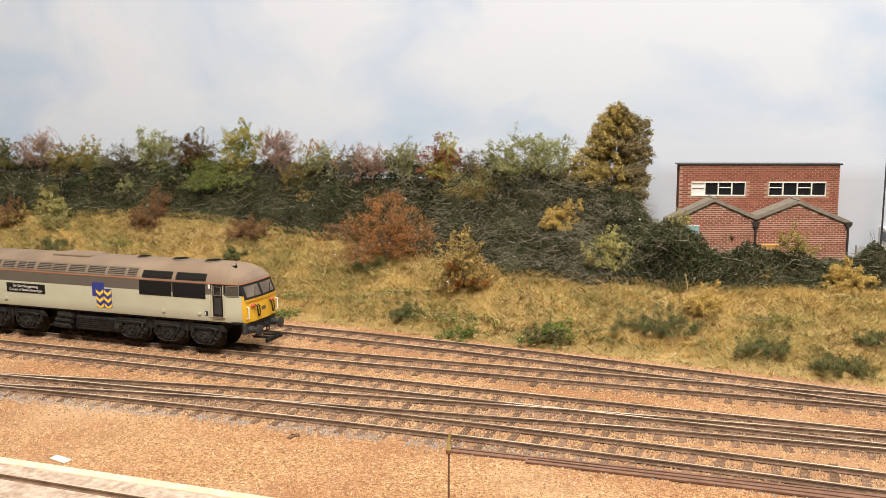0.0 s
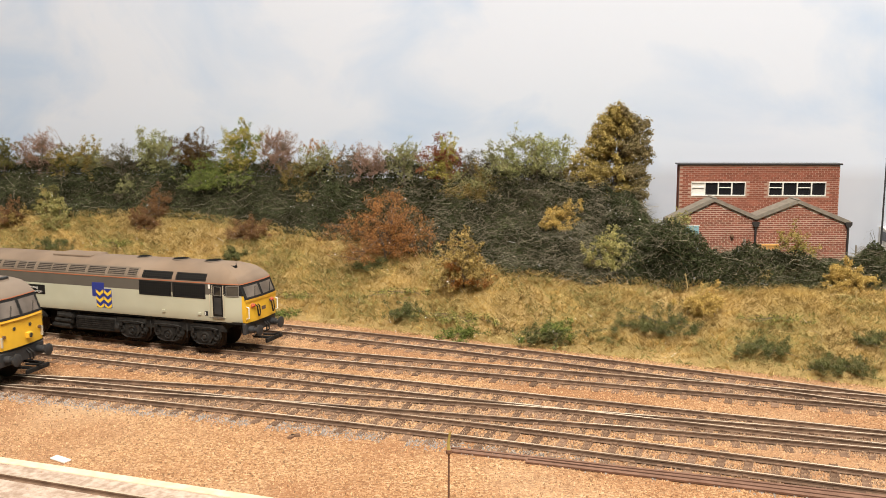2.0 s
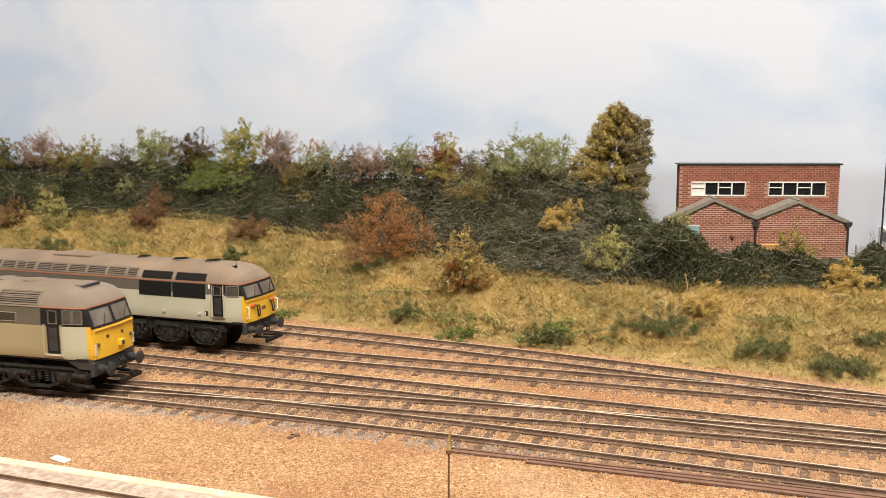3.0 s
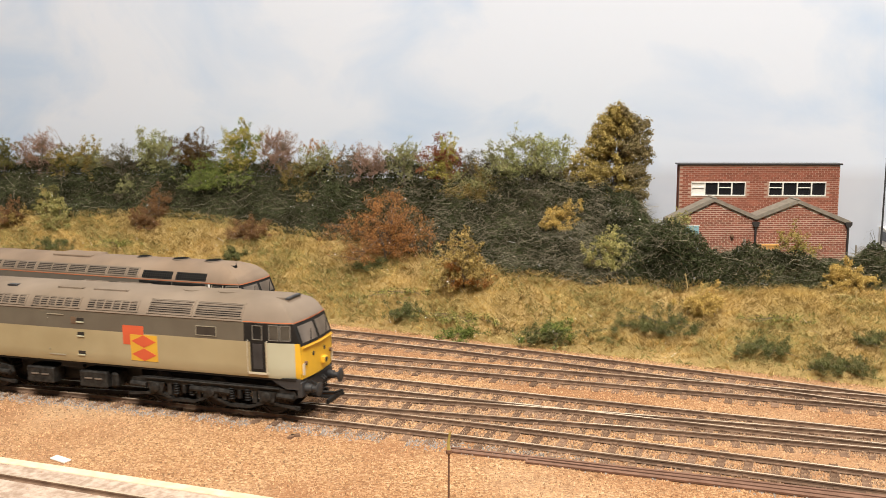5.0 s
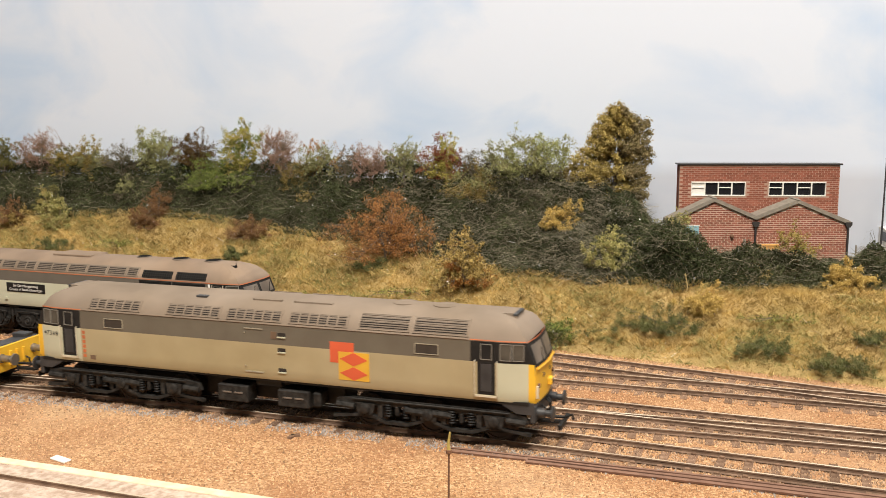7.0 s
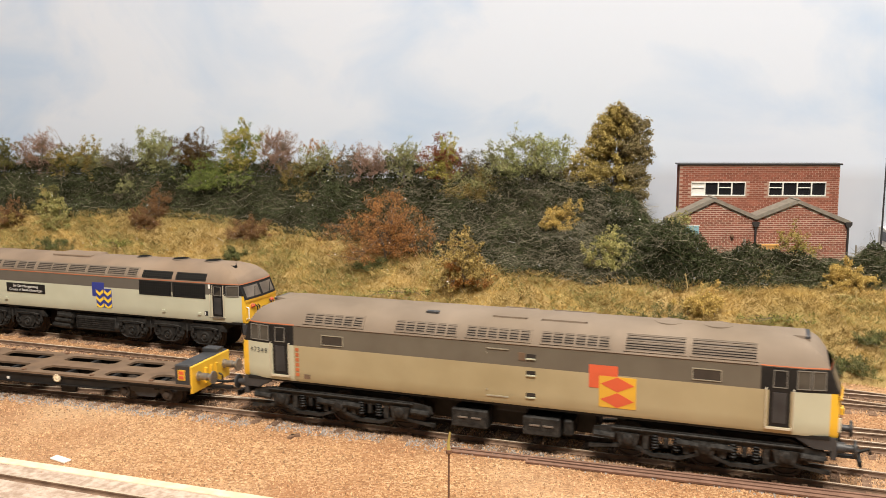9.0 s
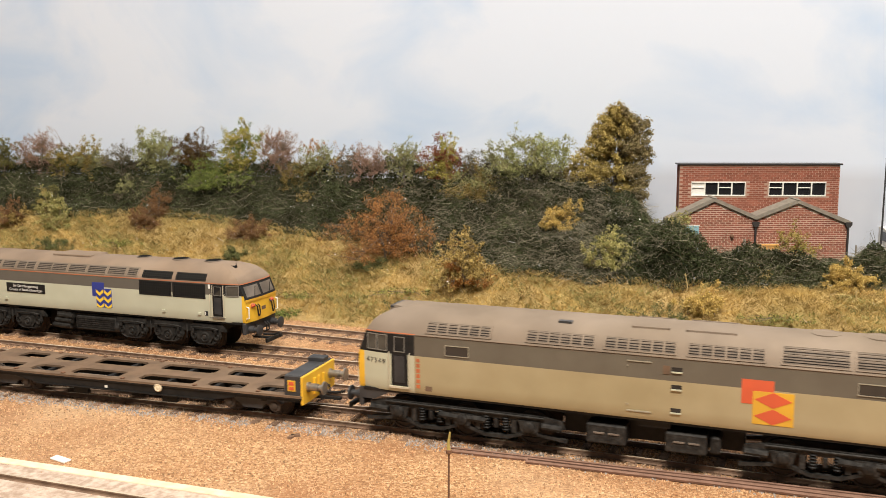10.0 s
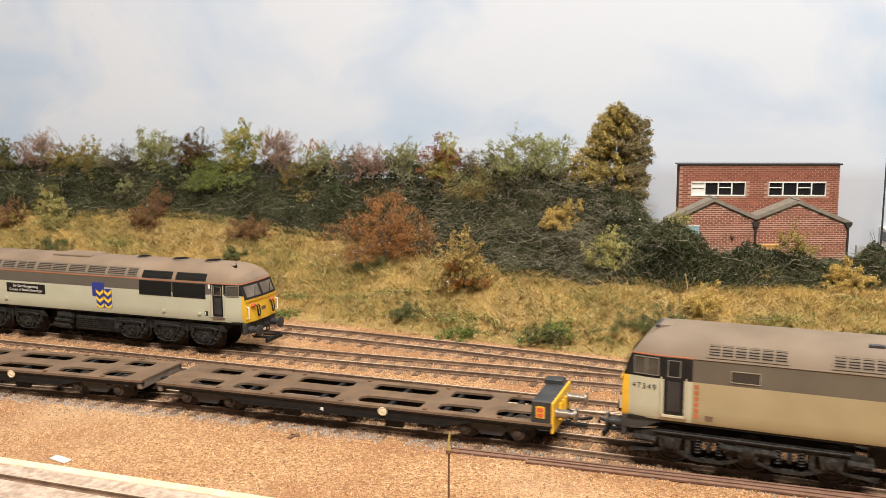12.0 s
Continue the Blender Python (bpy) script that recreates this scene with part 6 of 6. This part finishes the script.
    for x in (-3.1, 58.0, -61.0):
        p = part("downpipe", tube(bmesh.new(), [(x, -1.1, gz), (x, -1.1, 58.5)], 0.75, 8), M["pipe"], w, "dark cast downpipe", smooth=True)
        part("hopper", prism(bmesh.new(), [(x - 2.2, 60.8), (x - 2.2, 59.0), (x - 1.0, 57.2), (x + 1.0, 57.2), (x + 2.2, 59.0), (x + 2.2, 60.8)], -2.2, -0.1), M["pipe"], p)
    part("wall_lamp", lathe(bmesh.new(), (-18.5, 0, 50.5), (0, -1, 0), [(0, 1.4), (1.8, 1.1), (2.2, 0.4)], 10), M["rust"], w)
    part("vent_pipe", tube(bmesh.new(), [(-10, -0.9, 40), (-10, -0.9, 49)], 0.9, 8), M["roof_felt"], w)
    return w


def build_planks():
    t = thing("timber_stack", at(215.5, 620, 0, 0, 0, -4))
    tagged(t, "stack of orange timber planks against the brick wall", "timber")
    for k in range(14):
        part("plank", B(-2.0, 12.2, -4.4, -1.2, 24.2 + k * 1.55, 25.5 + k * 1.55, bev=0.15), M["planks"], t)


def build_fence():
    f = thing("chain_link_fence", at(278, 612, 0, 0, 0, -10))
    tagged(f, "grey chain-link fence beside the brick building", "fence")
    z0, z1 = 22.0, 44.5
    for k in range(4):
        part("fence_post", tube(bmesh.new(), [(k * 14, 0, z0 - 4), (k * 14, 0, z1 + 1)], 0.5, 6), M["roof_felt"], f)
    bm = bmesh.new()
    n = 30
    for k in range(-14, n):
        for sg in (1, -1):
            xa, xb = k * 1.6, k * 1.6 + (z1 - z0)
            za, zb = (z0, z1) if sg > 0 else (z1, z0)
            if xa < 0:
                za, xa = za + sg * (0 - xa), 0
            if xb > 42:
                zb, xb = zb - sg * (xb - 42), 42
            if xb > xa:
                tube(bm, [(xa, 0.1 * sg, za), (xb, 0.1 * sg, zb)], 0.11, 3, cap=False)
    part("fence_mesh", bm, M["grille"], f)


def build_van():
    v = thing("white_van", at(329, 660, 25.2, 0, 0, -97))
    tagged(v, "white panel van parked beyond the fence", "van")
    prof = [(-32, 4), (-32, 25), (-30, 27), (10, 27), (14, 26), (22, 17), (31, 14.5), (33, 11), (33, 4)]
    part("van_body", prism(bmesh.new(), prof, -12.5, 12.5), M["white"], v)
    part("windscreen", prism(bmesh.new(), [(15.2, 25.4), (22.2, 17.4), (22.6, 17.9), (15.8, 25.9)], -10.8, 10.8), M["pane"], v)
    for s in (-1, 1):
        y = sorted((s * 12.4, s * 12.7))
        part("side_glass", prism(bmesh.new(), [(6, 18), (20, 18), (14.6, 24.6), (6, 24.6)], *y), M["pane"], v)
        part("headlamp", B(32.2, 33.5, *sorted((s * 7.5, s * 11.8)), 9.6, 12.6, bev=0.3), M["glass"], v)
        for x in (-20, 21):
            wheel = part("wheel", lathe(bmesh.new(), (x, s * 10.5, 4.2), (0, s, 0), [(0, 4.2), (2.0, 4.2), (2.2, 3.4), (1.8, 2.6)], 16), M["black"], v)
            part("rim", lathe(bmesh.new(), (x, s * 12.3, 4.2), (0, s, 0), [(0, 2.5), (0.4, 2.3), (0.5, 0.6)], 12), M["steel"], wheel)
    part("bumper", B(32.4, 34.0, -12, 12, 4.4, 8.2, bev=0.4), M["charcoal"], v)


def build_lamp_post():
    t = thing("lamp_post", at(307, 638, 24))
    tagged(t, "thin dark grey lamp post beyond the building", "lamp post")
    part("pole", tube(bmesh.new(), [(0, 0, -2), (0.4, 0, 78)], 0.8, 8, 0.5), M["charcoal"], t)
    part("cap", lathe(bmesh.new(), (0.4, 0, 77.8), (0, 0, 1), [(0, 0.7), (0.8, 0.7), (1.2, 0.3)], 8), M["charcoal"], t)


# ---- foreground ----
def build_foreground():
    # pale loading strip with its track along the front
    bm = bmesh.new()
    prism(bm, [(-330, -4.5), (60, -4.5), (60, -1.85), (-330, -1.85)], -50, -4.4)
    o = part("concrete_apron", bm, M["plaster"], None, m=at(-108, 323.5, 0, 0, 0, -19.3))
    tagged(o, "pale whitewashed concrete apron along the front siding", "pavement", kind="structure")
    edge = part("kerb", B(-330, 60, -4.6, 0.0, -4.5, -1.3, bev=0.3), M["kerb"], None, m=at(-108, 323.5, 0, 0, 0, -19.3))
    tagged(edge, "cream painted kerb edging the apron", "kerb", kind="structure")
    t = thing("railway_track")
    tagged(t, "front siding rails inlaid in the pale apron", "track", group="layout tracks")
    for off in (-8.7, 8.7):
        part("rail", rail_mesh(line_of("f"), off - 8.7, -330, 40), [M["rail"], M["railtop_glint"]], t, "rusty-sided rail with worn, glint-coloured head")
    card = thing("white_card", at(-150.5, 346, -2.6, 4, 0, -33))
    tagged(card, "small curled scrap of white card on the ballast", "card")
    part("sheet", B(-4.6, 4.6, -1.7, 1.7, 0, 0.8, bev=0.25), M["blind"], card)
    # spare rails lying beside the line
    for a, b, name in (((2, 353.5), (200, 288.0), 0), ((32, 341.5), (200, 282.5), 1)):
        r = thing("spare_rail")
        tagged(r, "rusty loose rail length lying on the ballast", "rail", group="spare rails beside the line")
        bm = bmesh.new()
        tube(bm, [(a[0], a[1], -1.9), ((a[0] + b[0]) / 2, (a[1] + b[1]) / 2 + 0.8, -1.8), (b[0], b[1], -1.9)], 0.85, 6)
        part("rail_bar", bm, M["old_rail"], r)
        bm = bmesh.new()
        tube(bm, [(a[0] + 1, a[1] + 1.0, -1.0), ((a[0] + b[0]) / 2, (a[1] + b[1]) / 2 + 1.8, -0.9), (b[0], b[1] + 1.0, -1.0)], 0.5, 6)
        part("rail_head", bm, M["old_rail"], r)
    p = thing("signal_post", at(1.7, 299, -3.5))
    tagged(p, "thin dark wire post with yellowed tip at the front", "post")
    part("wire", tube(bmesh.new(), [(0, 0, -1), (0.1, 0, 21.8)], 0.36, 6), M["rust"], p)
    part("tip", tube(bmesh.new(), [(0.1, 0, 21.5), (-0.1, 0, 24), (0.5, 0, 28.4)], 0.75, 6, 0.35), M["tip"], p, "mossy yellow-brown tip")
    part("collar", lathe(bmesh.new(), (0.1, 0, 20.6), (0, 0, 1), [(0, 0.6), (0.3, 1.0), (1.4, 1.0), (1.7, 0.6)], 8), M["rust"], p)
    # odd scraps between the sleepers
    for x, y, a in ((-62.5, 373, 20), (-64.0, 371.6, 70), (104, 322, -20)):
        s = thing("timber_scrap", at(x, y, -2.6, 0, 0, a))
        tagged(s, "small dark timber offcut on the ballast", "offcut")
        part("block", B(-2.0, 2.0, -0.9, 0.9, -0.4, 0.9, bev=0.2), M["sleeper"], s)


M["old_rail"] = material("pinkish_rust", (0.25, 0.15, 0.11), 0.85, second=(0.14, 0.08, 0.058), scale=200, amount=0.6, spec=0.1)
M["tip"] = material("mossy_tip", (0.42, 0.33, 0.09), 0.8, second=(0.2, 0.15, 0.05), scale=300, amount=0.6)
build_works()
build_planks()
build_fence()
build_van()
build_lamp_post()
build_foreground()

def motions():
    times = [0, 1.0, 2.0, 2.5, 3.0, 5.0, 5.5, 6.0, 6.5, 7.0, 9.0, 9.5, 10.0, 10.5, 11.0, 11.5, 12.0]
    along = [-450.4, -396.4, -342.4, -315.4, -288.4, -180.5, -155.6, -130.9, -104.3, -76.8, 33.1, 60.9, 88.5, 116.0, 143.2, 171.3, 198.9]
    walk(moving, [(t, chord(s)) for t, s in zip(times, along)])
    for w, back in zip(wagons, (239.5, 431.5)):
        walk(w, [(t, chord(s - back, 66.0)) for t, s in zip(times, along)])
    # the wheels roll with the train, about 83 degrees every fifth of a second at most
    for ob, x, r in SPIN:
        rows, n = [], 72 if r > 6 else 120
        for k in range(n + 1):
            t = 12.0 * k / n
            s = np.interp(t, times, along)
            rows.append((t, at(x, 0, r) @ pose(0, 0, 0, 0, math.degrees((s - along[0]) / r), 0)))
        walk(ob, rows)


motions()
